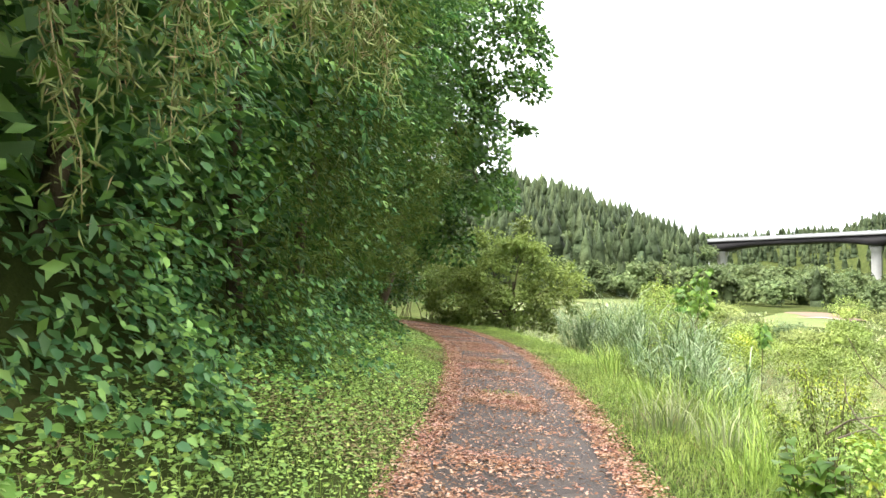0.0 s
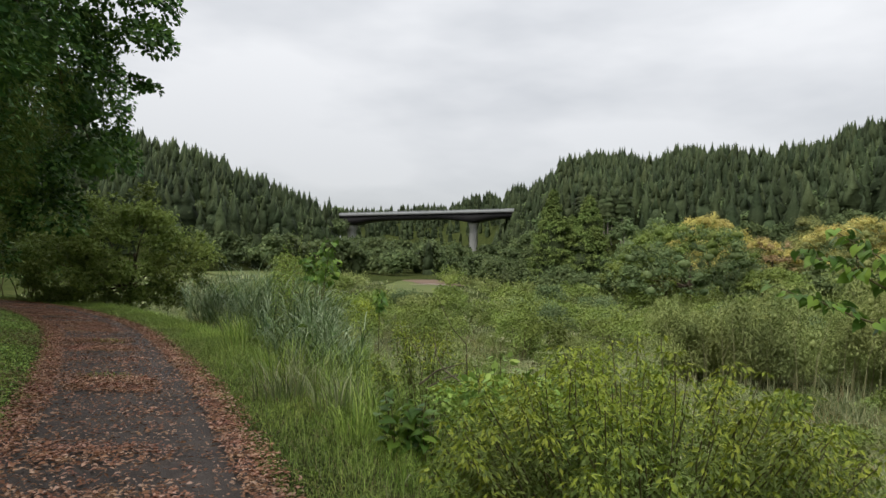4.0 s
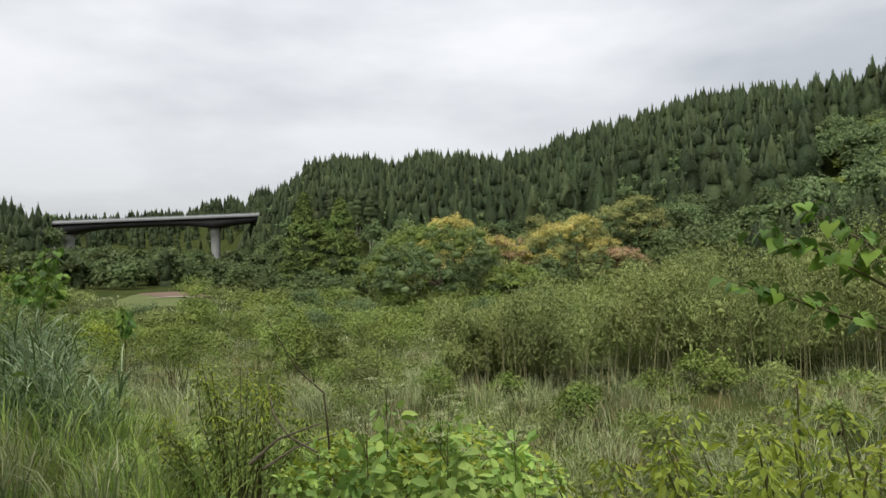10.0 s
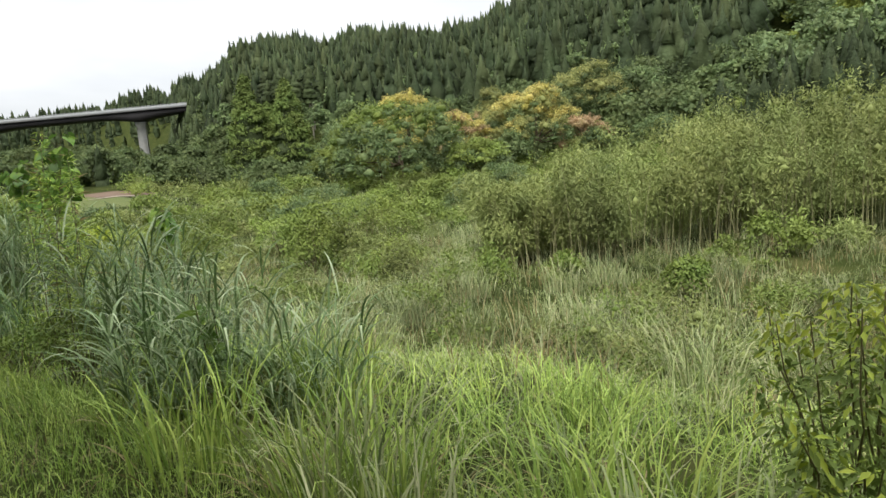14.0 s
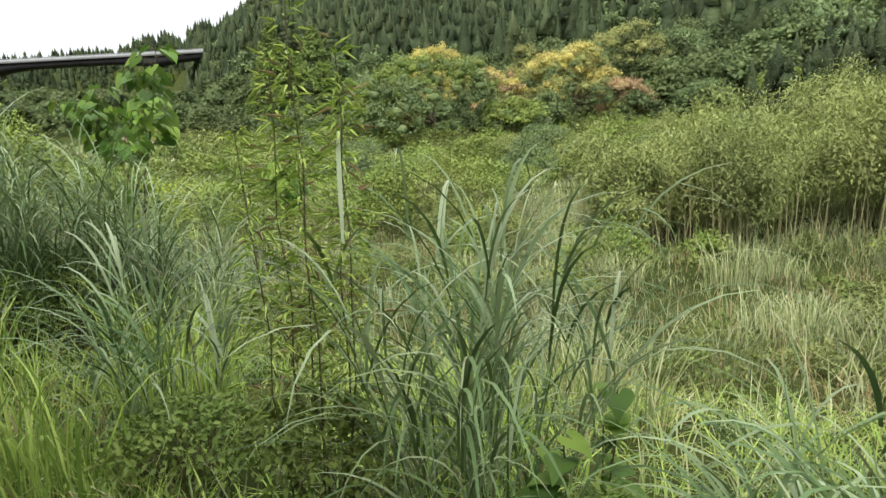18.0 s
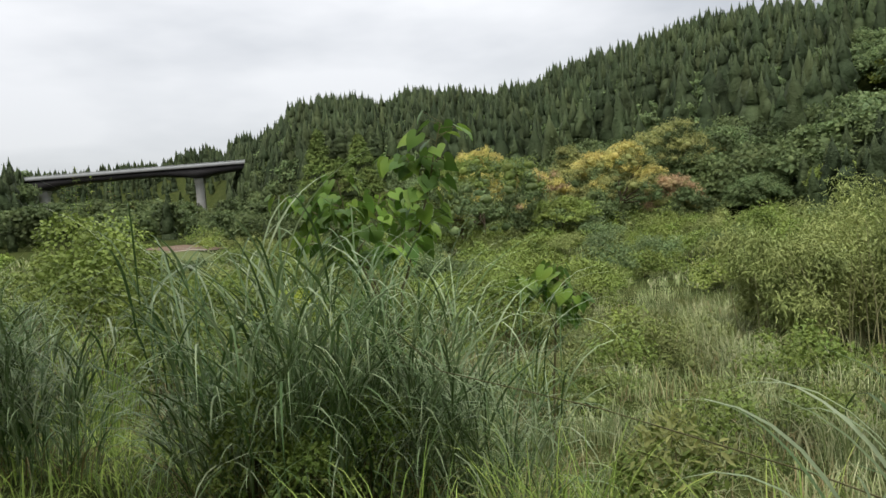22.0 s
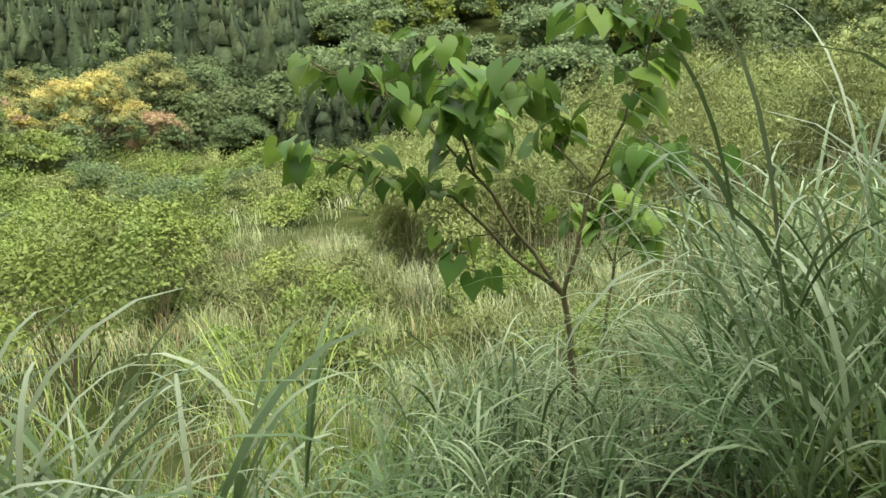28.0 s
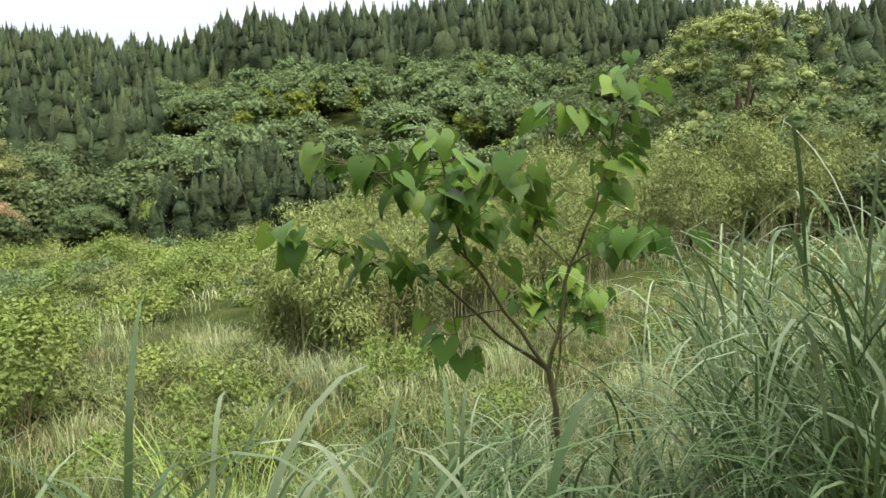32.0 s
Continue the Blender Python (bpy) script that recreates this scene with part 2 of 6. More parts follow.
M_HERB = G("verge_herb", (0.173, 0.324, 0.085), (0.295, 0.490, 0.122), (0.518, 0.720, 0.172), 0.3, 0.5, 0.7, 0.4, vary=0.7)
M_BIGLEAF = G("large_leaf", (0.075, 0.155, 0.03), (0.12, 0.225, 0.042), (0.22, 0.35, 0.055), 0.4, 0.42, 1.5, 0.25, single=True, hue0=0.464)
M_LITTER = G("fallen_leaf", (0.230, 0.106, 0.065), (0.440, 0.211, 0.131), (0.650, 0.422, 0.315), 0.05, 0.7, 1.2, 0.25, hue0=0.476)
M_FLOWER = G("pale_umbel", (0.3, 0.36, 0.16), (0.38, 0.44, 0.21), (0.46, 0.5, 0.28), 0.2, 0.6, 2.0, 0.15)

# ---- mesh tools ----
rng = np.random.default_rng(11)
UP = np.array([0.0, 0.0, 1.0])


def unit(v):
    v = np.asarray(v, float)
    return v / np.maximum(np.linalg.norm(v, axis=-1, keepdims=True), 1e-9)


def mesh_data(name, V, F, mat, smooth=False):
    """A mesh from vertices and faces that all have the same number of corners."""
    V, F = np.asarray(V, np.float32).reshape(-1, 3), np.asarray(F, np.int32)
    me = bpy.data.meshes.new(name)
    me.vertices.add(len(V))
    me.vertices.foreach_set("co", V.ravel())
    me.loops.add(F.size)
    me.loops.foreach_set("vertex_index", F.ravel())
    me.polygons.add(len(F))
    me.polygons.foreach_set("loop_start", np.arange(len(F), dtype=np.int32) * F.shape[1])
    if smooth:
        me.polygons.foreach_set("use_smooth", np.ones(len(F), bool))
    me.update(calc_edges=True)
    me.materials.append(mat)
    return me


def part(name, VF, mat, parent=None, label="", smooth=False):
    ob = new(name, mesh_data(name, *VF, mat, smooth))
    if parent is not None:
        ob.parent = parent
        ob.matrix_parent_inverse = parent.matrix_world.inverted()
    return tagged(ob, label)


def thing(name, at, label, category, group="", kind=""):
    ob = new(name)
    ob.location = at
    ob.matrix_world = Matrix.Translation(at)
    ob.empty_display_size = 0.2
    return tagged(ob, label, category, group, kind)


def join(*lots):
    V, F, n = [], [], 0
    for v, f in lots:
        v = np.asarray(v, float).reshape(-1, 3)
        V.append(v)
        F.append(np.asarray(f) + n)
        n += len(v)
    return np.concatenate(V), np.concatenate(F)


DIAMOND = (np.array([(0, 0, 0), (0.45, 0.5, 0.08), (1, 0, -0.08), (0.45, -0.5, 0.08)]), np.array([(0, 1, 2), (0, 2, 3)]))
OVAL = (np.array([(0, 0, 0), (0.25, 0.42, 0.07), (0.65, 0.40, 0.04), (1, 0, -0.10), (0.65, -0.40, 0.04), (0.25, -0.42, 0.07)]),
        np.array([(0, 1, 2), (0, 2, 3), (0, 3, 4), (0, 4, 5)]))
LONG = (np.array([(0, 0, 0), (0.3, 0.5, 0.05), (1, 0, -0.22), (0.3, -0.5, 0.05)]), np.array([(0, 1, 2), (0, 2, 3)]))


def scatter(shape, pos, axis, normal, length, width):
    """One leaf of the given shape at each place."""
    T, faces = shape
    n = len(pos)
    axis = unit(axis)
    side = unit(np.cross(normal, axis) + 1e-6)
    above = np.cross(axis, side)
    L, W = np.broadcast_to(length, n)[:, None, None], np.broadcast_to(width, n)[:, None, None]
    V = pos[:, None] + T[None, :, :1] * L * axis[:, None] + T[None, :, 1:2] * W * side[:, None] + T[None, :, 2:] * L * above[:, None]
    F = faces[None] + (np.arange(n) * len(T))[:, None, None]
    return V.reshape(-1, 3), F.reshape(-1, 3)


def blades(pos, height, lean, width, seg=3, twist=0.6):
    """Blades of grass that rise, bend over and taper."""
    n = len(pos)
    a = rng.uniform(0, 2 * np.pi, n)
    out = np.stack([np.cos(a), np.sin(a), 0 * a], -1)
    return blades_to(pos, out, height, lean, width, seg, twist)


def blades_to(pos, out, height, lean, width, seg=3, twist=0.6, arch=1.9, drop=None):
    n = len(pos)
    height, lean, width = (np.broadcast_to(v, n) for v in (height, lean, width))
    drop = 0.42 * lean if drop is None else drop
    a = np.arctan2(out[:, 1], out[:, 0]) + np.pi / 2 + rng.uniform(-twist, twist, n)
    side = np.stack([np.cos(a), np.sin(a), 0 * a], -1)
    rings = []
    for k in range(seg):
        s = k / seg
        mid = pos + out * (height * lean * s**arch)[:, None] + UP * (height * (s - drop * s ** (arch + 0.8)))[:, None]
        w = (width * (1 - s) ** 0.55 * (0.75 + 0.5 * min(1, s * 3)))[:, None]
        rings += [mid - side * w / 2, mid + side * w / 2]
    tip = pos + out * (height * lean)[:, None] + UP * (height * (1 - drop))[:, None]
    V = np.stack(rings + [tip], 1)
    f = []
    for k in range(seg - 1):
        b = 2 * k
        f += [(b, b + 1, b + 3), (b, b + 3, b + 2)]
    b = 2 * (seg - 1)
    f.append((b, b + 1, b + 2))
    m = 2 * seg + 1
    F = np.array(f)[None] + (np.arange(n) * m)[:, None, None]
    return V.reshape(-1, 3), F.reshape(-1, 3)


def arching(pos, out, length, rise, bow, width, seg=7, power=2.2):
    """Long blades that stand up at an angle and bow over towards their tips."""
    n = len(pos)
    length, rise, bow, width = (np.broadcast_to(v, n) for v in (length, rise, bow, width))
    a = np.arctan2(out[:, 1], out[:, 0]) + np.pi / 2 + rng.uniform(-0.7, 0.7, n)
    turn = rng.uniform(-0.5, 0.5, n)
    mid, rings = np.array(pos, float), []
    for k in range(seg + 1):
        s = k / seg
        b = a + turn * s
        w = (width * min(1.0, 0.6 + 1.6 * s) * min(1.0, (1 - s) * 1.9) ** 0.8)[:, None]
        side = np.stack([np.cos(b), np.sin(b), 0 * b], -1)
        rings += [mid] if k == seg else [mid - side * w / 2, mid + side * w / 2]
        th = rise + bow * ((k + 0.5) / seg) ** power
        mid = mid + (out * np.sin(th)[:, None] + UP * np.cos(th)[:, None]) * (length / seg)[:, None]
    f = []
    for k in range(seg - 1):
        b = 2 * k
        f += [(b, b + 1, b + 3), (b, b + 3, b + 2)]
    f.append((2 * seg - 2, 2 * seg - 1, 2 * seg))
    F = np.array(f)[None] + (np.arange(n) * (2 * seg + 1))[:, None, None]
    return np.stack(rings, 1).reshape(-1, 3), F.reshape(-1, 3)


def tube(points, radii, sides=6):
    """A limb through the points, as triangles."""
    pts = np.asarray(points, float)
    radii = np.broadcast_to(radii, len(pts))
    t = unit(np.gradient(pts, axis=0))
    ref = np.where(np.abs(t[:, 2:]) > 0.9, np.array([1.0, 0, 0]), UP)
    u = unit(np.cross(t, ref))
    v = np.cross(t, u)
    a = np.arange(sides) * 2 * np.pi / sides
    V = pts[:, None] + radii[:, None, None] * (np.cos(a)[None, :, None] * u[:, None] + np.sin(a)[None, :, None] * v[:, None])
    F = []
    for i in range(len(pts) - 1):
        for j in range(sides):
            p, q = i * sides + j, i * sides + (j + 1) % sides
            F += [(p, q, q + sides), (p, q + sides, p + sides)]
    return V.reshape(-1, 3), np.array(F)


def bent(a, b, sag=0.0, wob=0.05, n=6):
    """Points from a to b with a bend and some wobble."""
    a, b = np.asarray(a, float), np.asarray(b, float)
    s = np.linspace(0, 1, n)[:, None]
    p = a + (b - a) * s + UP * (sag * np.sin(np.pi * s))
    p[1:-1] += rng.normal(0, wob, (n - 2, 3)) * np.linalg.norm(b - a) * 0.3
    return p


def on_lobes(lobes, n, inner=0.7):
    """Places and outward ways on a set of lobes (x, y, z, rx, ry, rz), away from the insides of their neighbours."""
    lobes = np.asarray(lobes, float)
    size = lobes[:, 3] * lobes[:, 4] + lobes[:, 3] * lobes[:, 5]
    k = rng.choice(len(lobes), 2 * n, p=size / size.sum())
    d = unit(rng.normal(size=(2 * n, 3)))
    d[:, 2] = np.where(d[:, 2] < -0.35, -d[:, 2], d[:, 2])
    r = rng.uniform(inner, 1.06, 2 * n) ** 0.6
    p = lobes[k, :3] + d * lobes[k, 3:] * r[:, None]
    depth = np.min(np.linalg.norm((p[:, None] - lobes[None, :, :3]) / lobes[None, :, 3:], axis=2) + (np.arange(len(lobes)) == k[:, None]) * 9, axis=1)
    keep = np.flatnonzero(depth > 0.78)[:n]
    return p[keep], unit(d[keep] / lobes[k[keep], 3:])


def foliage(p, d, length, width, shape=DIAMOND, droop=0.5, spread=0.8):
    """Leaves at places p that look outwards along d and droop."""
    n = len(p)
    axis = unit(d + rng.normal(0, spread, (n, 3)) - UP * droop)
    normal = unit(d + UP * 0.7 + rng.normal(0, 0.45, (n, 3)))
    L = length * rng.uniform(0.65, 1.3, n)
    return scatter(shape, p, axis, normal, L, L * width / length)


def ball(levels):
    """A coarse round body, as a start for crowns."""
    V = [np.array(v, float) for v in ((1, 0, 0), (-1, 0, 0), (0, 1, 0), (0, -1, 0), (0, 0, 1), (0, 0, -1))]
    F = [(0, 2, 4), (2, 1, 4), (1, 3, 4), (3, 0, 4), (2, 0, 5), (1, 2, 5), (3, 1, 5), (0, 3, 5)]
    for _ in range(levels):
        known, G2 = {}, []

        def half(a, b):
            k = (min(a, b), max(a, b))
            if k not in known:
                m = V[a] + V[b]
                V.append(m / np.linalg.norm(m))
                known[k] = len(V) - 1
            return known[k]
        for a, b, c in F:
            ab, bc, ca = half(a, b), half(b, c), half(c, a)
            G2 += [(a, ab, ca), (ab, b, bc), (ca, bc, c), (ab, bc, ca)]
        F = G2
    return np.array(V), np.array(F)


BALLS = [ball(0), ball(2), ball(1)]


def cores(lobes, fine=0, share=0.6):
    """The dense inner leaf mass of each lobe, rough all over."""
    lobes = np.asarray(lobes, float)
    B, F = BALLS[fine]
    V = lobes[:, None, :3] + B[None] * lobes[:, None, 3:] * share * rng.uniform(0.62, 1.15, (len(lobes), len(B), 1))
    return V.reshape(-1, 3), (F[None] + (np.arange(len(lobes)) * len(B))[:, None, None]).reshape(-1, 3)


# ---- lie of the land ----
LINE = np.array([(1.6, -40), (0.9, -12), (0.35, -3), (-0.05, 0), (-0.6, 2.4), (-1.38, 5), (-2.42, 8.5), (-3.7, 12), (-5.25, 16), (-7.3, 20), (-10.4, 25), (-14.5, 29), (-22, 32.5), (-36, 35), (-80, 37)], float)


def smooth_line(pts, times=3):
    for _ in range(times):
        a, b = pts[:-1], pts[1:]
        mid = np.stack([a * 0.75 + b * 0.25, a * 0.25 + b * 0.75], 1).reshape(-1, 2)
        pts = np.concatenate([pts[:1], mid, pts[-1:]])
    return pts


LINE = smooth_line(LINE, 2)


def beside(x, y):
    """Signed distance from the middle of the path (right of it is positive)."""
    x, y = np.asarray(x, float), np.asarray(y, float)
    best, sign = np.full(x.shape, 1e9), np.zeros(x.shape)
    for (ax, ay), (bx, by) in zip(LINE[:-1], LINE[1:]):
        dx, dy = bx - ax, by - ay
        s = np.clip(((x - ax) * dx + (y - ay) * dy) / (dx * dx + dy * dy), 0, 1)
        ex, ey = x - ax - s * dx, y - ay - s * dy
        q = np.hypot(ex, ey)
        hit = q < best
        best = np.where(hit, q, best)
        sign = np.where(hit, np.sign(dy * ex - dx * ey), sign)
    return best * np.where(sign == 0, 1, sign)


AZ = [-180, -120, -60, -35, -18, -10.5, -4.4, -1.2, 1.2, 8.9, 12, 14.5, 17.2, 19.3, 27, 36.5, 41, 48.7, 55, 62, 67, 75, 85, 95, 106, 115, 125, 150, 180]
SKY_AZ = [-180, -60, -35, -18, -15, -10.6, -8.5, -4.9, -1.6, 1.2, 5.4, 8.5, 10.5, 12.2, 13.2, 15.6, 17.5, 18.1, 20.3, 23.6, 25.5, 28, 30, 34, 37.8, 42, 46.5, 50.4, 54.5, 58.5, 62, 64.4, 67, 70.6, 78, 86, 93, 97.5, 102, 106, 111.5, 125, 180]
SKY_Z = [44, 44, 44, 44.5, 43, 37.4, 33, 27.8, 23, 47, 51, 54.2, 60.5, 63, 47, 38, 41, 45.5, 48.5, 48.3, 46.3, 49.5, 49.5, 46, 48.5, 54, 54.5, 57, 55, 51.5, 50, 51, 57, 58, 56.7, 57.1, 56.7, 54, 52.7, 49, 44, 44, 44]
RS = [200, 200, 200, 230, 250, 250, 255, 262, 560, 560, 540, 330, 290, 286, 280, 275, 270, 250, 230, 215, 205, 195, 185, 180, 180, 180, 180, 190, 200]
R0 = [60, 60, 60, 80, 120, 130, 150, 190, 330, 330, 300, 200, 140, 132, 125, 118, 112, 105, 95, 88, 84, 80, 78, 76, 74, 72, 70, 60, 60]
OX, OY = -2.0, 8.0


def lumps(x, y, scale):
    """Gentle unevenness of the ground."""
    return (np.sin(x * 1.7 / scale + 1.3) * np.cos(y * 1.3 / scale + 0.4) + 0.6 * np.sin(x * 3.1 / scale - y * 2.3 / scale)) / 1.6


def polar(x, y):
    return np.degrees(np.arctan2(x - OX, y - OY)), np.hypot(x - OX, y - OY)


def ground(x, y):
    x, y = np.asarray(x, float), np.asarray(y, float)
    d = beside(x, y)
    az, r = polar(x, y)
    right = np.interp(d, [1.0, 2.0, 3.0, 5.0, 8.0, 12.0, 16.0], [0, -0.05, -0.30, -0.85, -1.65, -2.1, -2.3])
    left = np.interp(-d, [1.0, 2.2, 3.5, 6.0, 10.0, 25.0, 60.0], [0, 0.10, 0.7, 3.4, 7.0, 10.0, 10.0])
    z = np.where(d > 0, right, left) - 0.011 * np.clip(y, -20, 40)
    z = z + np.where(d > 0, np.clip((r - 55) / 60, 0, 1) * np.interp(az, [9, 16], [2.4, 0.2]), 0)
    away = np.clip((np.abs(d) - 1.3) / 3, 0, 1) * np.clip((70 - r) / 35, 0, 1)
    z = z + away * (0.10 * lumps(x, y, 1.6) + 0.16 * lumps(x + 9, y, 5.0))
    # a hollow on the valley floor
    z = z - np.where(d > 8, 2.2 * np.exp(-((x - 34) ** 2 + (y - 57) ** 2) / 17.0 ** 2), 0)
    rs, r0 = np.interp(az, AZ, RS), np.interp(az, AZ, R0)
    # crest of the wooded hills: the skyline less the height of the trees on it
    top = np.interp(az, SKY_AZ, SKY_Z) - np.interp(az, [-1.5, 0.5, 12.6, 13.6, 62, 66], [12.2, 9.5, 9.5, 12.2, 12.2, 14.5]) + np.interp(az, [9, 16], [0.3, 2.5])
    s = np.clip((r - r0) / (rs - r0), 0, 1)
    hill = top * (0.65 * s + 0.35 * s * s * (3 - 2 * s)) - np.clip(r - rs, 0, 400) * 0.12
    z = z + hill * np.where(d > 0, 1, np.clip((r - 60) / 60, 0, 1))
    return np.where(np.abs(d) < 1.15, z - 0.035, z)


def gz(x, y):
    return float(ground(np.array([x]), np.array([y]))[0])


rings = np.concatenate([np.linspace(0, 30, 110), np.geomspace(30.5, 700, 90), np.geomspace(760, 3500, 14)])
spokes = np.radians(np.arange(0, 360, 1.2))
RR, TT = np.meshgrid(rings, spokes, indexing="ij")
GX, GY = OX + RR * np.sin(TT), OY + RR * np.cos(TT)
GV = np.stack([GX, GY, ground(GX, GY)], -1)
ns, nr = len(spokes), len(rings)
gi, gj = np.meshgrid(np.arange(nr - 1), np.arange(ns), indexing="ij")
gk = (gj + 1) % ns
GF = np.stack([gi * ns + gj, gi * ns + gk, (gi + 1) * ns + gk, (gi + 1) * ns + gj], -1).reshape(-1, 4)
tagged(part("ground", (GV, GF), M_GROUND, smooth=True), "soil and moss of a green river valley", "ground", kind="structure")


def strip(line, edges, lift, uneven=0.0):
    """A band that follows a line over the ground, with the given distances to its right across it."""
    t = unit(np.gradient(line, axis=0))
    n = np.stack([t[:, 1], -t[:, 0]], -1)
    e = np.asarray(edges, float)[None, :] + uneven * rng.normal(0, 1, (len(line), 1)) * (np.abs(np.asarray(edges)) > 0.8)
    P = line[:, None] + n[:, None] * e[..., None]
    z = ground(P[..., 0], P[..., 1]) + lift
    V = np.concatenate([P, z[..., None]], -1)
    a, b = V.shape[:2]
    i, j = np.meshgrid(np.arange(a - 1), np.arange(b - 1), indexing="ij")
    F = np.stack([i * b + j, i * b + j + 1, (i + 1) * b + j + 1, (i + 1) * b + j], -1).reshape(-1, 4)
    return V.reshape(-1, 3), F[:, ::-1]


def along(y0, y1, step):
    """Points of the path's middle between two values of y, at even steps."""
    seg = np.linalg.norm(np.diff(LINE, axis=0), axis=1)
    s = np.r_[0, np.cumsum(seg)]
    q = np.arange(0, s[-1], step)
    P = np.stack([np.interp(q, s, LINE[:, 0]), np.interp(q, s, LINE[:, 1])], -1)
    return P[(P[:, 1] > y0) & (P[:, 1] < y1)]


path_line = along(-30, 36, 0.25)
tagged(part("road", strip(path_line, [-0.97, -0.7, -0.35, 0, 0.35, 0.7, 0.97], 0.045, 0.035), M_ASPHALT, smooth=True),
       "narrow grey asphalt lane strewn with fallen leaves", "path", kind="structure")

# the mown field, its bare soil and the farm track across the valley
def patch(name, cx, cy, rx, ry, turn, mat, lift, label):
    a = np.linspace(0, 2 * np.pi, 40, endpoint=False)
    rr = 1 + 0.12 * np.sin(3 * a + cx) + 0.07 * np.sin(5 * a)
    V, F = [], []
    for k, q in enumerate(np.linspace(0.02, 1, 9)):
        u, v = rx * q * rr * np.cos(a), ry * q * rr * np.sin(a)
        x, y = cx + u * np.cos(turn) - v * np.sin(turn), cy + u * np.sin(turn) + v * np.cos(turn)
        V.append(np.stack([x, y, ground(x, y) + lift], -1))
    V = np.concatenate(V)
    for k in range(8):
        for j in range(40):
            F.append((k * 40 + j, k * 40 + (j + 1) % 40, (k + 1) * 40 + (j + 1) % 40, (k + 1) * 40 + j))
    tagged(part(name, (V, np.array(F)[:, ::-1]), mat, smooth=True), label, "field", kind="structure")


patch("field", 9, 92, 4.2, 11, 0.0, M_FIELD, 0.06, "mown yellow-green meadow on the valley floor")
patch("field_soil", 13, 103, 4.5, 5, 0.0, M_SOIL, 0.10, "bare brown ploughed plot beside the meadow")
patch("field_track", 12, 97, 3.2, 0.6, 0.35, M_TRACK, 0.14, "pale gravel farm track along the plot")
patch("field_far", -15, 116, 8, 8, 0.2, M_FIELD, 0.08, "pale mown meadow below the wooded hill")

# ---- bridge ----
def bridge():
    a, b = np.array([-7.8, 299.2, 22.3]), np.array([64.1, 266.9, 24.2])
    ax = (b - a) / np.linalg.norm((b - a)[:2])
    across = np.array([ax[1], -ax[0], 0]) / np.hypot(ax[0], ax[1])
    br = thing("road_bridge", a, "long grey road bridge with a haunched dark girder", "bridge")
    s = np.linspace(-45, 92, 100)
    piers = [9.2, 63.5]

    def run(name, depth_top, depth_bottom, half, mat, label):
        V, F = [], []
        for q in s:
            c = a + ax * q
            for side in (-half, half):
                for dz in (depth_top(q), depth_bottom(q)):
                    V.append(c + across * side + UP * dz)
        for i in range(len(s) - 1):
            p, q = i * 4, i * 4 + 4
            F += [(p, p + 1, q + 1, q), (p + 2, q + 2, q + 3, p + 3), (p, q, q + 2, p + 2), (p + 1, p + 3, q + 3, q + 1)]
        part(name, (np.array(V), np.array(F)), mat, br, label)

    def haunch(q):
        near = min(abs(q - p) for p in piers)
        return -2.6 - 2.0 * max(0, 1 - near / 17) ** 2
    run("girder", lambda q: -0.85, haunch, 4.4, M_GIRDER, "dark weathered steel girder")
    run("deck_slab", lambda q: -0.55, lambda q: -0.85, 5.2, M_PARAPET, "grey concrete deck edge")
    for side in (-5.0, 5.0):
        rail = join(*[tube([a + ax * q0 + across * side + UP * h for q0 in (-45, 92)], 0.07, 4) for h in (0.35, 0.6)])
        part("rail", rail, M_RAIL, br, "grey painted guard rail")
        posts = join(*[tube([a + ax * q0 + across * side + UP * -0.55, a + ax * q0 + across * side + UP * 0.65], 0.06, 4) for q0 in np.arange(-44, 92, 2.0)])
        tagged(part("rail_posts", posts, M_RAIL, br), kind="stuff")
        panel = [a + ax * q0 + across * side + UP * h for q0 in (-45, 92) for h in (-0.85, 0.3)]
        back = [p + across * 0.12 for p in panel]
        V = np.array(panel + back)
        part("parapet", (V, np.array([(0, 1, 3, 2), (4, 6, 7, 5), (1, 5, 7, 3), (0, 2, 6, 4)])), M_RAIL, br, "low pale concrete parapet")
    for q in piers:
        c = a + ax * q
        base = gz(c[0], c[1]) - 2
        V, F = [], []
        for z, w, t in ((base, 1.5, 1.1), (c[2] - 6.6, 1.5, 1.1), (c[2] - 5.6, 1.6, 2.4), (c[2] - 4.5, 1.6, 2.6)):
            for u, v in ((-1, -1), (1, -1), (1, 1), (-1, 1)):
                V.append(np.array([c[0], c[1], 0]) + ax * [1, 1, 0] * u * w + across * v * t + UP * z)
        for i in range(3):
            for j in range(4):
                F.append((i * 4 + j, i * 4 + (j + 1) % 4, i * 4 + 4 + (j + 1) % 4, i * 4 + 4 + j))
        F.append((12, 13, 14, 15))
        part("pier", (np.array(V), np.array(F)), M_CONCRETE, br, "pale concrete pier with a flared head")


bridge()

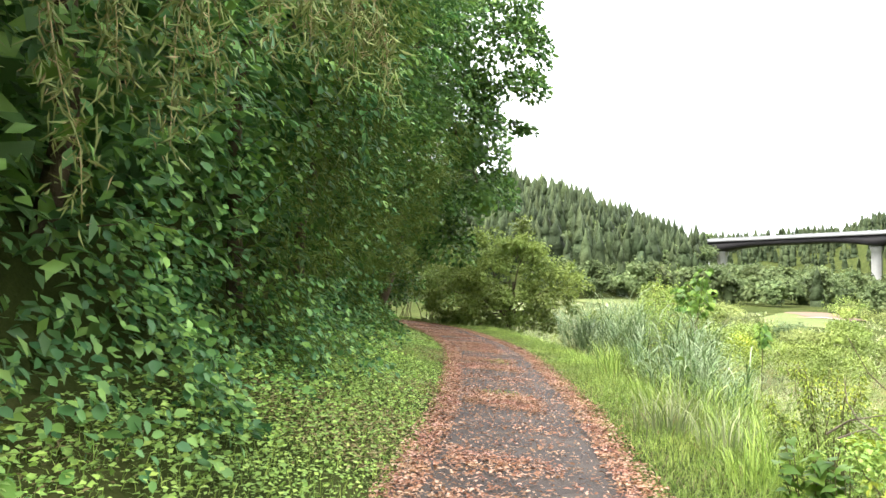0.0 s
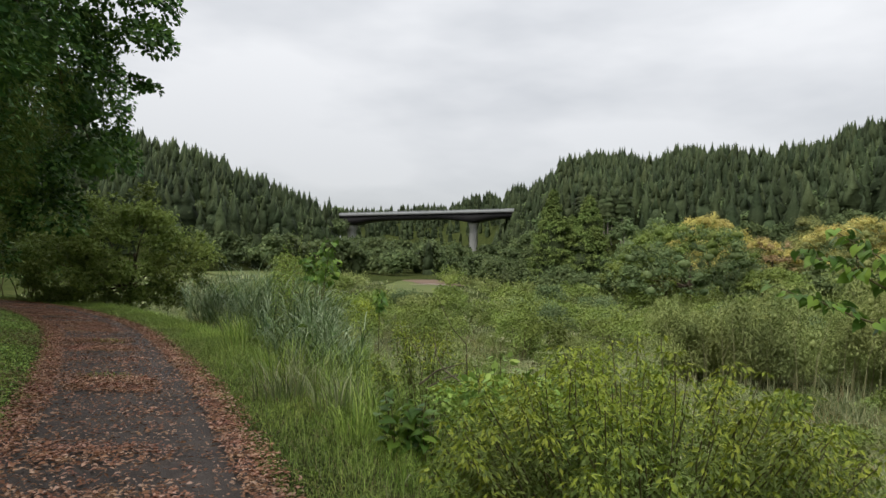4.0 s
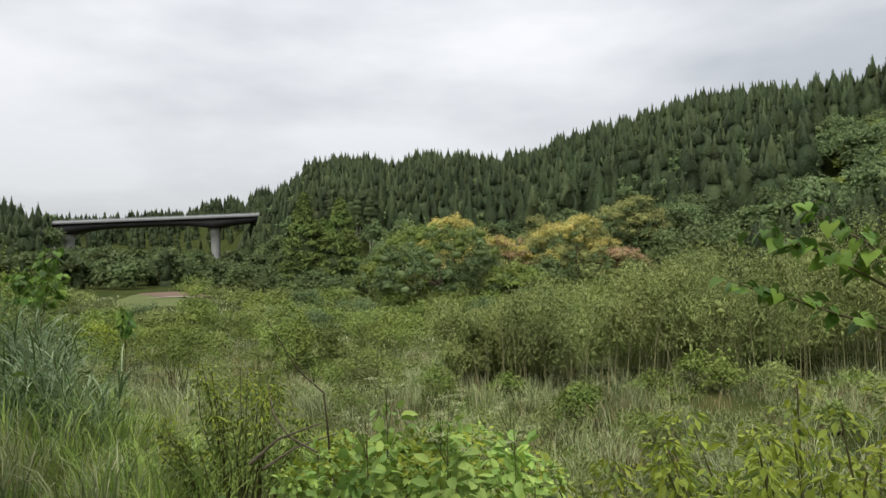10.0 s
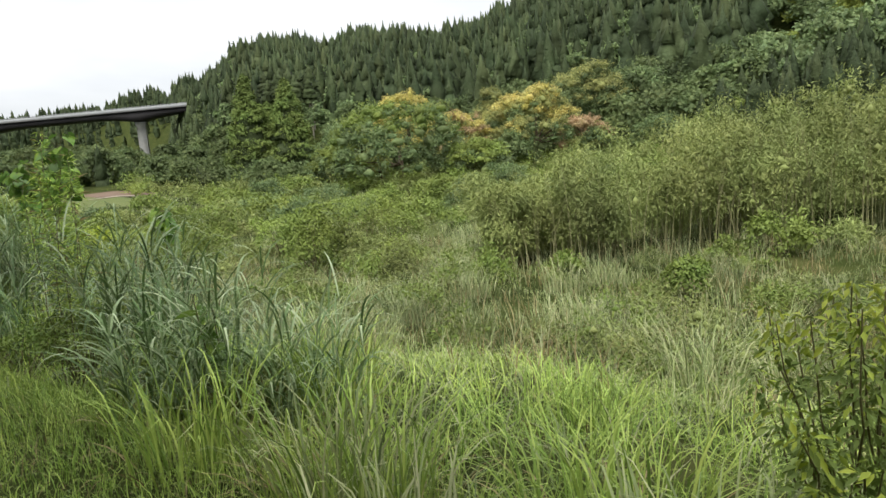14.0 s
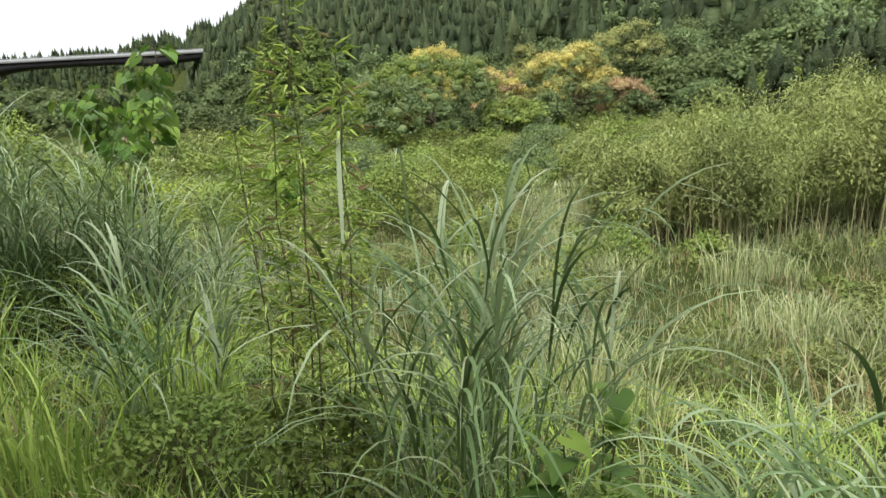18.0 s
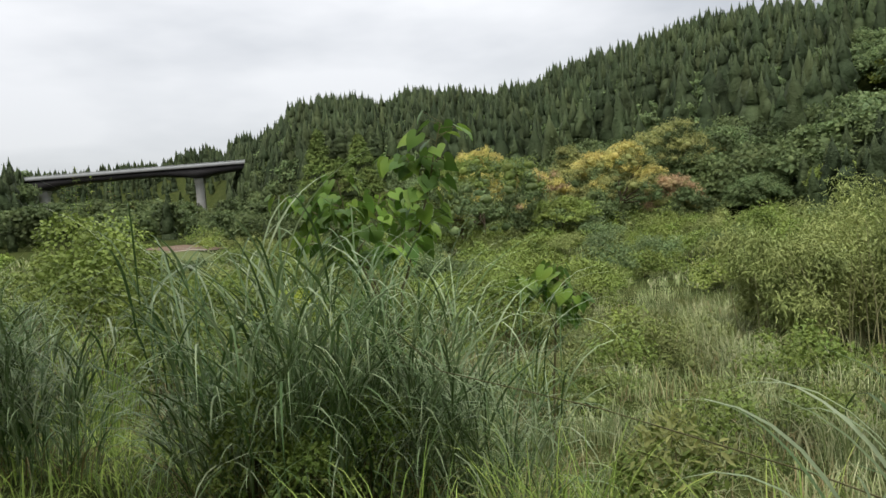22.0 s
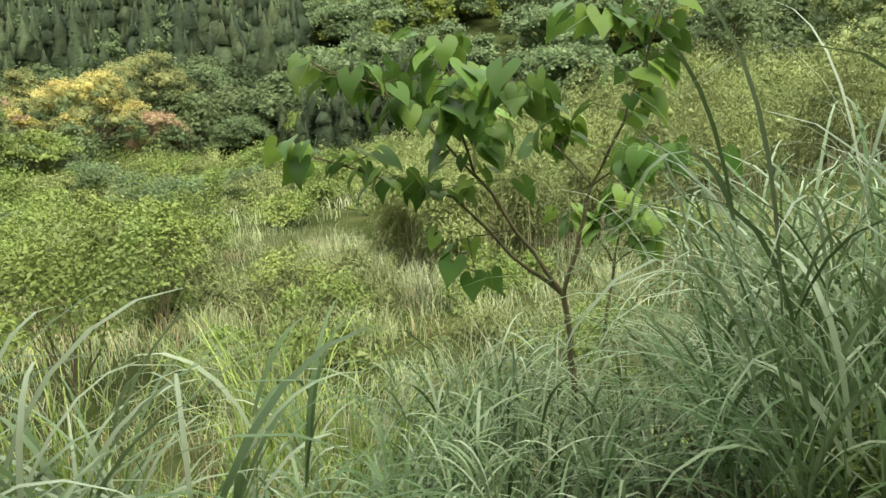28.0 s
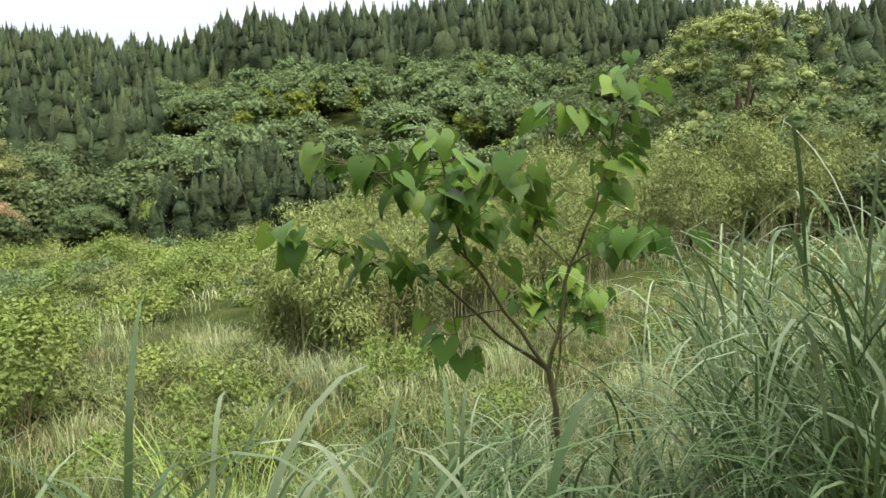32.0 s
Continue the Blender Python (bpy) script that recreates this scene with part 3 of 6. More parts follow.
# ---- woods on the hills ----
def conifers(P, H, R, k, tiers=5, sides=6, skirt=0.8, size=0.7):
    """Many cedars: skirts of drooping boughs one above the other, and k loose sprays each."""
    n = len(P)

    def wide(t):
        return np.clip(1 - t ** 1.7, 0, 1) ** 0.9 * np.clip(0.6 + 3.0 * t, 0, 1)
    t = rng.uniform(0.0, 1.0, (n, k)) ** 0.85 * 0.95 + 0.04
    a = rng.uniform(0, 2 * np.pi, (n, k))
    r = R[:, None] * wide(t) * rng.uniform(0.8, 1.12, (n, k))
    out = np.stack([np.cos(a), np.sin(a), 0 * a], -1)
    pos = P[:, None] + out * (r * 0.82)[..., None] + UP * (H[:, None] * t)[..., None]
    axis = out * 0.7 - UP * rng.uniform(-0.35, 0.7, (n, k))[..., None] + rng.normal(0, 0.3, (n, k, 3))
    L = (R[:, None] * (0.16 + 0.26 * (1 - t)) * rng.uniform(0.6, 1.3, (n, k)) * np.clip((44 / k) ** 0.5, size, 1)).ravel()
    A = scatter(DIAMOND, pos.reshape(-1, 3), axis.reshape(-1, 3), (out * 0.8 + 0.7 * UP).reshape(-1, 3), L, L * 0.6)
    rows = []
    for q in range(tiers):
        lo, up = 0.05 + 0.87 * (q / tiers) ** 0.92, 0.05 + 0.87 * ((q + 1) / tiers) ** 0.92
        c = (np.arange(sides) + 0.5 * (q % 2)) * 2 * np.pi / sides + rng.uniform(0, 1, (n, 1))
        ring = np.stack([np.cos(c), np.sin(c), 0 * c], -1)
        for h, w, wild in ((lo, wide(np.array(lo)), 0.28), (lo + (up - lo) * 0.8, wide(np.array(up)) * skirt, 0.12)):
            rows.append(P[:, None] + ring * (R * w)[:, None, None] * rng.uniform(1 - wild, 1 + wild, (n, sides, 1)) + UP * (H[:, None] * (h + rng.uniform(-0.03, 0.03, (n, sides))))[..., None])
    V = np.concatenate(rows + [(P + UP * (H * 1.0)[:, None])[:, None]], 1)
    f, m = [], len(rows) * sides
    for q in range(len(rows) - 1):
        for j in range(sides):
            u, v = q * sides + j, q * sides + (j + 1) % sides
            f += [(u, v, v + sides), (u, v + sides, u + sides)]
    f += [(m - sides + j, m - sides + (j + 1) % sides, m) for j in range(sides)]
    F = np.array(f)[None] + (np.arange(n) * (m + 1))[:, None, None]
    return join(A, (V.reshape(-1, 3), F.reshape(-1, 3)))


def strew(az0, az1, n, lo, hi):
    """Places on a hillside between two bearings, from lo to hi of the way up it."""
    az = rng.uniform(az0, az1, n)
    r0, rs = np.interp(az, AZ, R0), np.interp(az, AZ, RS)
    q = np.sqrt(rng.uniform(0, 1, n))
    r = r0 + (rs - r0) * (lo + (hi - lo) * q)
    x, y = OX + r * np.sin(np.radians(az)), OY + r * np.cos(np.radians(az))
    return np.stack([x, y, ground(x, y)], -1), az, r


def cedar_wood(name, spots, label, k, tall=(11, 15), mat=None, slim=(0.15, 0.22), tiers=5):
    n = len(spots)
    H = rng.uniform(*tall, n) * rng.choice([0.7, 0.9, 1.0, 1.12], n)
    w = tagged(part(name, conifers(spots - UP * 0.3, H, H * rng.uniform(*slim, n), k, tiers), mat or M_CEDAR), label, "wood", kind="stuff")
    return w


P1, az1, r1 = strew(-38, -1.4, 2100, 0.0, 1.03)
cedar_wood("cedar_wood", P1, "dense dark green cedar wood on a hillside", 26, (11, 15), None, (0.14, 0.21), 4)
P2, az2, r2 = strew(13.5, 60, 3600, 0.12, 1.03)
keep = ~((az2 > 19.6) & (az2 < 26) & (r2 < 178) & (r2 > 110))
cedar_wood("cedar_wood", P2[keep], "dense dark green cedar wood on the opposite hillside", 26, (11, 15.5), None, (0.14, 0.21), 4)
P3, az3, r3 = strew(60, 124, 1500, 0.4, 1.03)
patchy = (az3 < 92) & (((r3 - np.interp(az3, AZ, R0)) / (np.interp(az3, AZ, RS) - np.interp(az3, AZ, R0))) < 0.6)
cedar_wood("cedar_wood", P3[~patchy], "tall dark green cedars along a ridge", 90, (13, 17.5), None, (0.14, 0.2), 4)
P4, az4, r4 = strew(-1.0, 14.5, 520, 0.3, 1.02)
cedar_wood("cedar_wood", P4, "cedar wood on a far ridge behind the bridge", 8, (9, 12))
# cedars low on the slope, with a bamboo thicket above
n5 = 150
az5, r5 = rng.uniform(56, 71, n5), rng.uniform(80, 112, n5)
x5, y5 = OX + r5 * np.sin(np.radians(az5)), OY + r5 * np.cos(np.radians(az5))
cedar_wood("cedar_wood", np.stack([x5, y5, ground(x5, y5)], -1), "young green cedars at the foot of the hill", 120, (7, 10))
# cedars that hide the end of the bridge
n13 = 60
az13, r13 = rng.uniform(13.15, 17.5, n13), rng.uniform(205, 245, n13)
x13, y13 = OX + r13 * np.sin(np.radians(az13)), OY + r13 * np.cos(np.radians(az13))
cedar_wood("cedar_wood", np.stack([x13, y13, ground(x13, y13)], -1), "dark cedar stand at the end of the bridge", 24, (12, 16))

# bare-stemmed cedars by the clearing
for i in range(13):
    a = radians(rng.uniform(20.8, 24.6))
    r = rng.uniform(166, 182)
    x, y = OX + r * math.sin(a), OY + r * math.cos(a)
    z = gz(x, y)
    h = rng.uniform(14, 17)
    tree = thing("cedar", (x, y, z), "cedar with a bare pale trunk on the hillside", "tree", "bare-stemmed cedars")
    part("trunk", tube([(x, y, z - 0.5), (x, y, z + h * 0.85)], [0.22, 0.10], 6), M_PALEBARK, tree, "pale bare trunk")
    V, F = conifers(np.array([[x, y, z + h * 0.55]]), np.array([h * 0.45]), np.array([2.4]), 90)
    part("crown", (V, F), M_CEDAR, tree)


def lobed(cx, cy, cz, rad, tall, count=14):
    """Lobes of a broad crown that stands on the ground at (cx, cy, cz)."""
    L = [(cx, cy, cz + tall * 0.45, rad * 0.7, rad * 0.7, tall * 0.44)]
    for _ in range(count):
        d = unit(rng.normal(size=3))
        d[2] = abs(d[2]) * 1.25 - 0.4
        s = rad * rng.uniform(0.24, 0.46)
        L.append((cx + rad * 0.68 * d[0], cy + rad * 0.68 * d[1], cz + tall * (0.46 + 0.42 * d[2]), s, s, s * 0.75))
    return L


def puffy(C, rad, per, leaf, wide=0.62, flat=0.78, wild=0.6, droop=0.35, shape=DIAMOND, heart=0.66, fine=2):
    """Clumps of leaves: a crumpled heart each, with sprays that stand out all round it."""
    C, n = np.asarray(C, float), len(C)
    rad = np.broadcast_to(rad, n) * rng.uniform(0.85, 1.15, n)
    squash = np.array([1, 1, flat]) * rng.uniform(0.75, 1.25, (n, 1, 3))
    d = unit(rng.normal(size=(n, per, 3)))
    d[..., 2] = np.where(d[..., 2] < -0.45, -d[..., 2], d[..., 2])
    p = C[:, None] + d * rad[:, None, None] * squash * rng.uniform(min(0.5, heart), 1.22, (n, per, 1))
    d = d.reshape(-1, 3)
    axis = unit(d * 0.5 + wild * rng.normal(size=d.shape) - UP * droop)
    L = np.broadcast_to(leaf, n).repeat(per) * rng.uniform(0.6, 1.4, n * per)
    B, F = BALLS[fine]
    V = C[:, None] + B[None] * rad[:, None, None] * squash * heart * rng.uniform(0.65, 1.15, (n, len(B), 1))
    inner = V.reshape(-1, 3), (F[None] + (np.arange(n) * len(B))[:, None, None]).reshape(-1, 3)
    return join(inner, scatter(shape, p.reshape(-1, 3), axis, unit(d + 0.45 * UP + 0.25 * rng.normal(size=d.shape)), L, L * wide))


def broad_wood(name, spots, rad, tall, puffs, leaf, mat, label):
    C, S = [], []
    for p in spots:
        r, h = rng.uniform(*rad), rng.uniform(*tall)
        q, _ = on_lobes(lobed(*p, r, h, 9), puffs, 0.7)
        C.append(q)
        S.append(r * rng.uniform(0.2, 0.34, len(q)))
    return tagged(part(name, puffy(np.concatenate(C), np.concatenate(S), 34, leaf * 0.95, 0.8, wild=0.42, fine=0), mat), label, "wood", kind="stuff")


P12, az12, r12 = strew(15, 60, 190, 0.12, 0.9)
broad_wood("broadleaf_wood", P12, (3.0, 5.0), (8, 11), 30, 0.7, M_DARKBROAD, "rounded broadleaved crowns among the hillside cedars")
# broadleaved belt at the foot of the hill
P6, az6, r6 = strew(13.5, 60, 120, -0.03, 0.2)
P6 = P6[(az6 < 19.5) | (az6 > 25.5)]
broad_wood("broadleaf_wood", P6, (3.2, 5.2), (6.5, 10), 36, 0.6, M_BROAD, "mixed green broadleaved wood at the foot of a hill")
P7, az7, r7 = strew(57, 96, 190, 0.05, 0.66)
broad_wood("broadleaf_wood", P7[:150], (3.2, 5.5), (6.5, 10), 34, 0.55, M_DARKBROAD, "grey-green broadleaved wood on the hillside")
broad_wood("bamboo_wood", P7[150:], (2.0, 3.4), (6, 9), 26, 0.5, M_LIME, "bright yellow-green bamboo among the trees")
P8, az8, r8 = strew(90, 124, 85, -0.1, 0.5)
broad_wood("broadleaf_wood", P8, (4, 6), (7, 11), 36, 0.6, M_BROAD, "green broadleaved wood behind a bamboo grove")
n11 = 70
az11, r11 = rng.uniform(80, 126, n11), rng.uniform(54, 80, n11)
x11, y11 = OX + r11 * np.sin(np.radians(az11)), OY + r11 * np.cos(np.radians(az11))
broad_wood("broadleaf_wood", np.stack([x11, y11, ground(x11, y11) - 0.3], -1), (2.5, 4.2), (4, 7), 40, 0.4, M_BROAD, "broadleaved bushes and young trees behind a bamboo grove")
# scrub and trees on the valley floor, below the bridge
n9 = 230
az9, r9 = rng.uniform(-14, 18, n9), rng.uniform(112, 300, n9)
x9, y9 = OX + r9 * np.sin(np.radians(az9)), OY + r9 * np.cos(np.radians(az9))
P9 = np.stack([x9, y9, ground(x9, y9) - 0.3], -1)
far9 = r9[:150] > 180
broad_wood("broadleaf_wood", P9[:150][~far9], (3, 5), (4, 7), 30, 0.6, M_BROAD, "mixed trees on the valley floor")
broad_wood("broadleaf_wood", P9[:150][far9], (4, 6.5), (7, 10.5), 30, 0.8, M_BROAD, "tall mixed trees on the valley floor below the bridge")
broad_wood("bamboo_wood", P9[150:185], (3, 5), (6, 9), 28, 0.7, M_BROAD, "light green bamboo clumps below the bridge")
cedar_wood("cedar_wood", P9[185:], "dark cedars on the valley floor", 60, (5, 7.5))
n10 = 46
az10, r10 = rng.uniform(13, 56, n10), rng.uniform(88, 128, n10)
x10, y10 = OX + r10 * np.sin(np.radians(az10)), OY + r10 * np.cos(np.radians(az10))
broad_wood("broadleaf_wood", np.stack([x10, y10, ground(x10, y10) - 0.3], -1), (2.5, 4), (3, 5.5), 40, 0.4, M_BROAD, "low broadleaved trees along the valley edge")


# ---- single trees across the valley ----
def broad_tree(name, x, y, rad, top, label, mats, puffs, size, leaf, group="", lobes=16, per=60):
    """A wide-crowned tree: trunk, limbs and a crown of leaf clumps; the first tints put top light into the colour,
    later ones the shade below.
    """
    z = gz(x, y) - 0.2
    tree = thing(name, (x, y, z), label, "tree", group)
    tall = top - z
    L = lobed(x, y, z, rad, tall, lobes)
    part("trunk", tube(bent((x, y, z - 0.3), (x + 0.3, y, z + tall * 0.6), 0, 0.05), np.linspace(0.035 * tall, 0.012 * tall, 6), 7), M_BARK, tree)
    for q in L[1:6]:
        part("limb", tube(bent((x, y, z + tall * 0.3), q[:3], 0, 0.06), np.linspace(0.014 * tall, 0.004 * tall, 6), 5), M_BARK, tree)
    p, d = on_lobes(L, int(puffs * 1.25), 0.4)
    # tints sorted by upward facing and height; yellow and orange tops are also blossom
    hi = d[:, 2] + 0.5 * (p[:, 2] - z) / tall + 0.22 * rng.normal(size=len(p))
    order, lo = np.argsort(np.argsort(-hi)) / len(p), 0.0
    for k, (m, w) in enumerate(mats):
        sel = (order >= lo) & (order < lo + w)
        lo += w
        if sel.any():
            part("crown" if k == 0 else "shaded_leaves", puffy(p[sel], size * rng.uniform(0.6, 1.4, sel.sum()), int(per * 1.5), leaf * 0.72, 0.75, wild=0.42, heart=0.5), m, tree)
    return tree


# on the oak, M_OAKTOP stands in for the highlight on its top
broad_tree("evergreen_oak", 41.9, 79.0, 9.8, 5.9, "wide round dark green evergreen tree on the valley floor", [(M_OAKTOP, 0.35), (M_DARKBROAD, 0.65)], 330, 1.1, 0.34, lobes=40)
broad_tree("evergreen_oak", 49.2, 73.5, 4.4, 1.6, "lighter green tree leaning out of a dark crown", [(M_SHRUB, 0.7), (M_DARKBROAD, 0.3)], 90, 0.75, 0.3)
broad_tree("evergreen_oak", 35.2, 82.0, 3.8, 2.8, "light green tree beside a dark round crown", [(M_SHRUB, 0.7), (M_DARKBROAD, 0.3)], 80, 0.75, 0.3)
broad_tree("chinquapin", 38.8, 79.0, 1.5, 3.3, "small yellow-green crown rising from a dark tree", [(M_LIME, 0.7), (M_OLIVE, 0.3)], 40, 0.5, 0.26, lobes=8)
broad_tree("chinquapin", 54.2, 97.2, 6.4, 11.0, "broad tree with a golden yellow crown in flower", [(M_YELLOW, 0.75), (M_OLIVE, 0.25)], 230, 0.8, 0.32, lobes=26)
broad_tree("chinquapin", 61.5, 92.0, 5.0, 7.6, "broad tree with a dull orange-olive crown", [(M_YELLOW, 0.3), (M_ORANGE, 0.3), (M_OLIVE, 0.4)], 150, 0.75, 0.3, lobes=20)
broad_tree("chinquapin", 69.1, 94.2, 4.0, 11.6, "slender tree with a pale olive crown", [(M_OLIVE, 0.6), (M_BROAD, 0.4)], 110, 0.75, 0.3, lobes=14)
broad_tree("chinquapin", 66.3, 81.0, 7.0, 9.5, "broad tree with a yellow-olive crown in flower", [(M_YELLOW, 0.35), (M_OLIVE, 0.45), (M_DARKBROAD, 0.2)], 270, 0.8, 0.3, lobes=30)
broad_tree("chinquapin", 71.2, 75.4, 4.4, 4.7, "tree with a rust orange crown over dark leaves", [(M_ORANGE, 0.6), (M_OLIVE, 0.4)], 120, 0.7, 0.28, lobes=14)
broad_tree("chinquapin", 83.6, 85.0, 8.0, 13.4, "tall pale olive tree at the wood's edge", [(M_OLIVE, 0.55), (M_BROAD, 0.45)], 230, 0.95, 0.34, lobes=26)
broad_tree("broadleaf_tree", 91.2, 81.0, 7.2, 11.2, "round grey-green tree at the wood's edge", [(M_DARKBROAD, 1.0)], 190, 0.95, 0.34, lobes=22)
broad_tree("broadleaf_tree", 92.6, 74.2, 5.6, 7.8, "round green tree at the wood's edge", [(M_DARKBROAD, 0.6), (M_BROAD, 0.4)], 130, 0.85, 0.32)
broad_tree("broadleaf_tree", 79.4, 58.1, 4.8, 3.4, "bright green bushy tree behind a bamboo grove", [(M_SHRUB, 0.7), (M_BROAD, 0.3)], 120, 0.7, 0.28)
broad_tree("broadleaf_tree", 77.0, 67.0, 4.4, 3.4, "dark green bushy tree at the wood's edge", [(M_DARKBROAD, 1.0)], 110, 0.75, 0.28)
broad_tree("evergreen_oak", 146.0, 90.0, 10.0, 29.5, "large dark evergreen crown high on the hillside", [(M_BROAD, 1.0)], 170, 1.3, 0.5, lobes=24, per=30)
broad_tree("evergreen_oak", 150.0, 76.0, 9.0, 31.0, "large dark evergreen crown below the ridge", [(M_BROAD, 1.0)], 150, 1.3, 0.5, lobes=24, per=30)
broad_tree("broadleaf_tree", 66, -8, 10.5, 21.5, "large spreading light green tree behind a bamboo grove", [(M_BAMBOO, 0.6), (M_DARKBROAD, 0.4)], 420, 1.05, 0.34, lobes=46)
broad_tree("broadleaf_tree", 56, 10, 4.5, 12.0, "green tree behind a bamboo grove", [(M_BROAD, 1.0)], 110, 0.85, 0.32)


def near_cedar(x, y, top, rad, label):
    z = gz(x, y) - 0.3
    tree = thing("cedar", (x, y, z), label, "tree", "cedars on the valley floor")
    part("trunk", tube([(x, y, z), (x, y, z + (top - z) * 0.9)], [0.3, 0.05], 7), M_BARK, tree)
    n = 300
    t, a = rng.uniform(0, 1, n) ** 0.8, rng.uniform(0, 2 * np.pi, n)
    r = rad * np.clip(1 - t ** 1.3, 0.03, 1) ** 0.85 * np.clip(0.7 + 2.5 * t, 0, 1) * rng.uniform(0.55, 0.95, n)
    C = np.stack([x + r * np.cos(a), y + r * np.sin(a), z + (top - z) * (0.02 + 0.97 * t)], -1)
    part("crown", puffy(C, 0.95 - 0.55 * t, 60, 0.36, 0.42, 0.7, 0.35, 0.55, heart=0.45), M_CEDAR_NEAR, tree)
    # the darker cedar tint puts the crown's inner shade into this cone's colour
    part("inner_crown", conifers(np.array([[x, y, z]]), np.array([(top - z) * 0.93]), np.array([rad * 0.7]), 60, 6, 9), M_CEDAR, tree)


near_cedar(32.6, 106.1, 14.1, 4.8, "broad green cedar with drooping sprays on the valley floor")
near_cedar(37.6, 103.0, 13.0, 5.2, "broad green cedar beside its twin")
near_cedar(36.1, 107.0, 10.0, 3.8, "smaller cedar between two taller ones")

# ---- bamboo grove ----
EDGE = smooth_line(np.array([(11.0, 22.0), (13.2, 20.6), (17, 18.8), (24, 14.6), (36, 9.5), (46, 1), (54, -14)], float), 2)
seg_e = np.r_[0, np.cumsum(np.linalg.norm(np.diff(EDGE, axis=0), axis=1))]


def grove():
    g = thing("bamboo_grove", (16, 20, gz(16, 20)), "dense thicket of pale yellow-green bamboo with thin stems", "bamboo", kind="stuff")
    n = 430
    s = rng.uniform(0, 1, n) ** 1.25 * seg_e[-1]
    x, y = np.interp(s, seg_e, EDGE[:, 0]), np.interp(s, seg_e, EDGE[:, 1])
    back = rng.uniform(0, 1, n) ** 1.4 * np.interp(s, [0, 10, 40], [4, 11, 14])
    x, y = x + back * 0.52, y + back * 0.85
    z = ground(x, y)
    h = np.interp(s, [0, 6, 14, 30, 60], [1.9, 3.0, 3.7, 5.6, 7.8]) * rng.choice([0.6, 0.8, 1.0, 1.25], n) * rng.uniform(0.9, 1.1, n) + 0.06 * back
    stems, C, S = [], [], []
    for i in range(n):
        lean = rng.normal(0, 0.13, 2) * h[i]
        for k in range(rng.integers(5, 8)):
            q = rng.uniform(0.45 if back[i] < 1.5 else 0.2, 1.0)
            w = h[i] * 0.2 * (1.25 - 0.7 * q)
            C.append((x[i] + lean[0] * q + rng.normal(0, w * 0.5), y[i] + lean[1] * q + rng.normal(0, w * 0.5), z[i] + h[i] * q * 0.95))
            S.append(w * rng.uniform(0.6, 1.1) + 0.1)
        if back[i] < 2.5:
            for _ in range(4):
                u, v = rng.normal(0, h[i] * 0.12, 2)
                foot = (x[i] + u, y[i] + v, z[i] - 0.1)
                stems.append(tube([foot, (foot[0] + lean[0] * 0.3, foot[1] + lean[1] * 0.3, z[i] + h[i] * 0.45), (foot[0] + lean[0], foot[1] + lean[1], z[i] + h[i] * rng.uniform(0.8, 1.0))], [0.011 + 0.002 * h[i], 0.012, 0.004], 4))
    part("stems", join(*stems), M_CULM, g, "pale greenish bamboo stems")
    C, S = np.array(C), np.array(S)
    far = np.hypot(C[:, 0], C[:, 1] - 12)
    for lo, hi, per in ((0, 27, 190), (27, 42, 130), (42, 200, 84)):
        m = (far >= lo) & (far < hi)
        part("leaves", puffy(C[m], S[m] * 1.15, per, np.clip(far[m] / 150, 0.14, 0.34), 0.22, 1.0, 0.5, 0.45, LONG, 0.2, 0), M_BAMBOO, g)


grove()

# ---- undergrowth on the valley floor ----
def mounds(spots, rad, tall, leaf, wide=0.6, per=34, shape=DIAMOND):
    """Low bushes, each of a dozen leaf clumps."""
    C, S, F = [], [], []
    for (x, y, z), r, t, f in zip(spots, rad, tall, leaf):
        k = 13
        a, q = rng.uniform(0, 2 * np.pi, k), np.sqrt(rng.uniform(0, 1, k))
        C.append(np.stack([x + r * 0.85 * q * np.cos(a), y + r * 0.85 * q * np.sin(a), z + t * (0.9 - 0.75 * q * q) * rng.uniform(0.55, 1.05, k)], -1))
        S.append(r * rng.uniform(0.2, 0.38, k))
        F.append(np.full(k, f))
    return puffy(np.concatenate(C), np.concatenate(S) * 1.15, per, np.concatenate(F), wide, 0.85, 0.45, 0.2, shape, 0.22, 0)


def valley_spots(n, d0, d1, y0, y1):
    """Places right of the path, clear of the mown field, thinner far off."""
    out = []
    while len(out) < n:
        y = y0 + (y1 - y0) * rng.uniform(0, 1, 4000) ** 1.15
        x = rng.uniform(-12, 95, 4000)
        d = beside(x, y)
        az, r = polar(x, y)
        field = (((x - 8) / 7) ** 2 + ((y - 88) / 20) ** 2 < 1) | (((x + 16) / 14) ** 2 + ((y - 118) / 12) ** 2 < 1)
        grove_d = (y - np.interp(x, EDGE[:, 0], EDGE[:, 1]) > -0.5) & (x > 11) & (y < np.interp(x, EDGE[:, 0], EDGE[:, 1]) + 13)
        open_ = (az < 15) & (r > 14) & (rng.uniform(0, 1, 4000) > 0.3)
        ok = (d > d0) & (d < d1) & ~open_ & ~field & ~grove_d & (az > -22) & (az < 122) & (r < 118)
        out += list(np.stack([x, y], -1)[ok])
    q = np.array(out[:n])
    return np.concatenate([q, ground(q[:, 0], q[:, 1])[:, None]], 1)


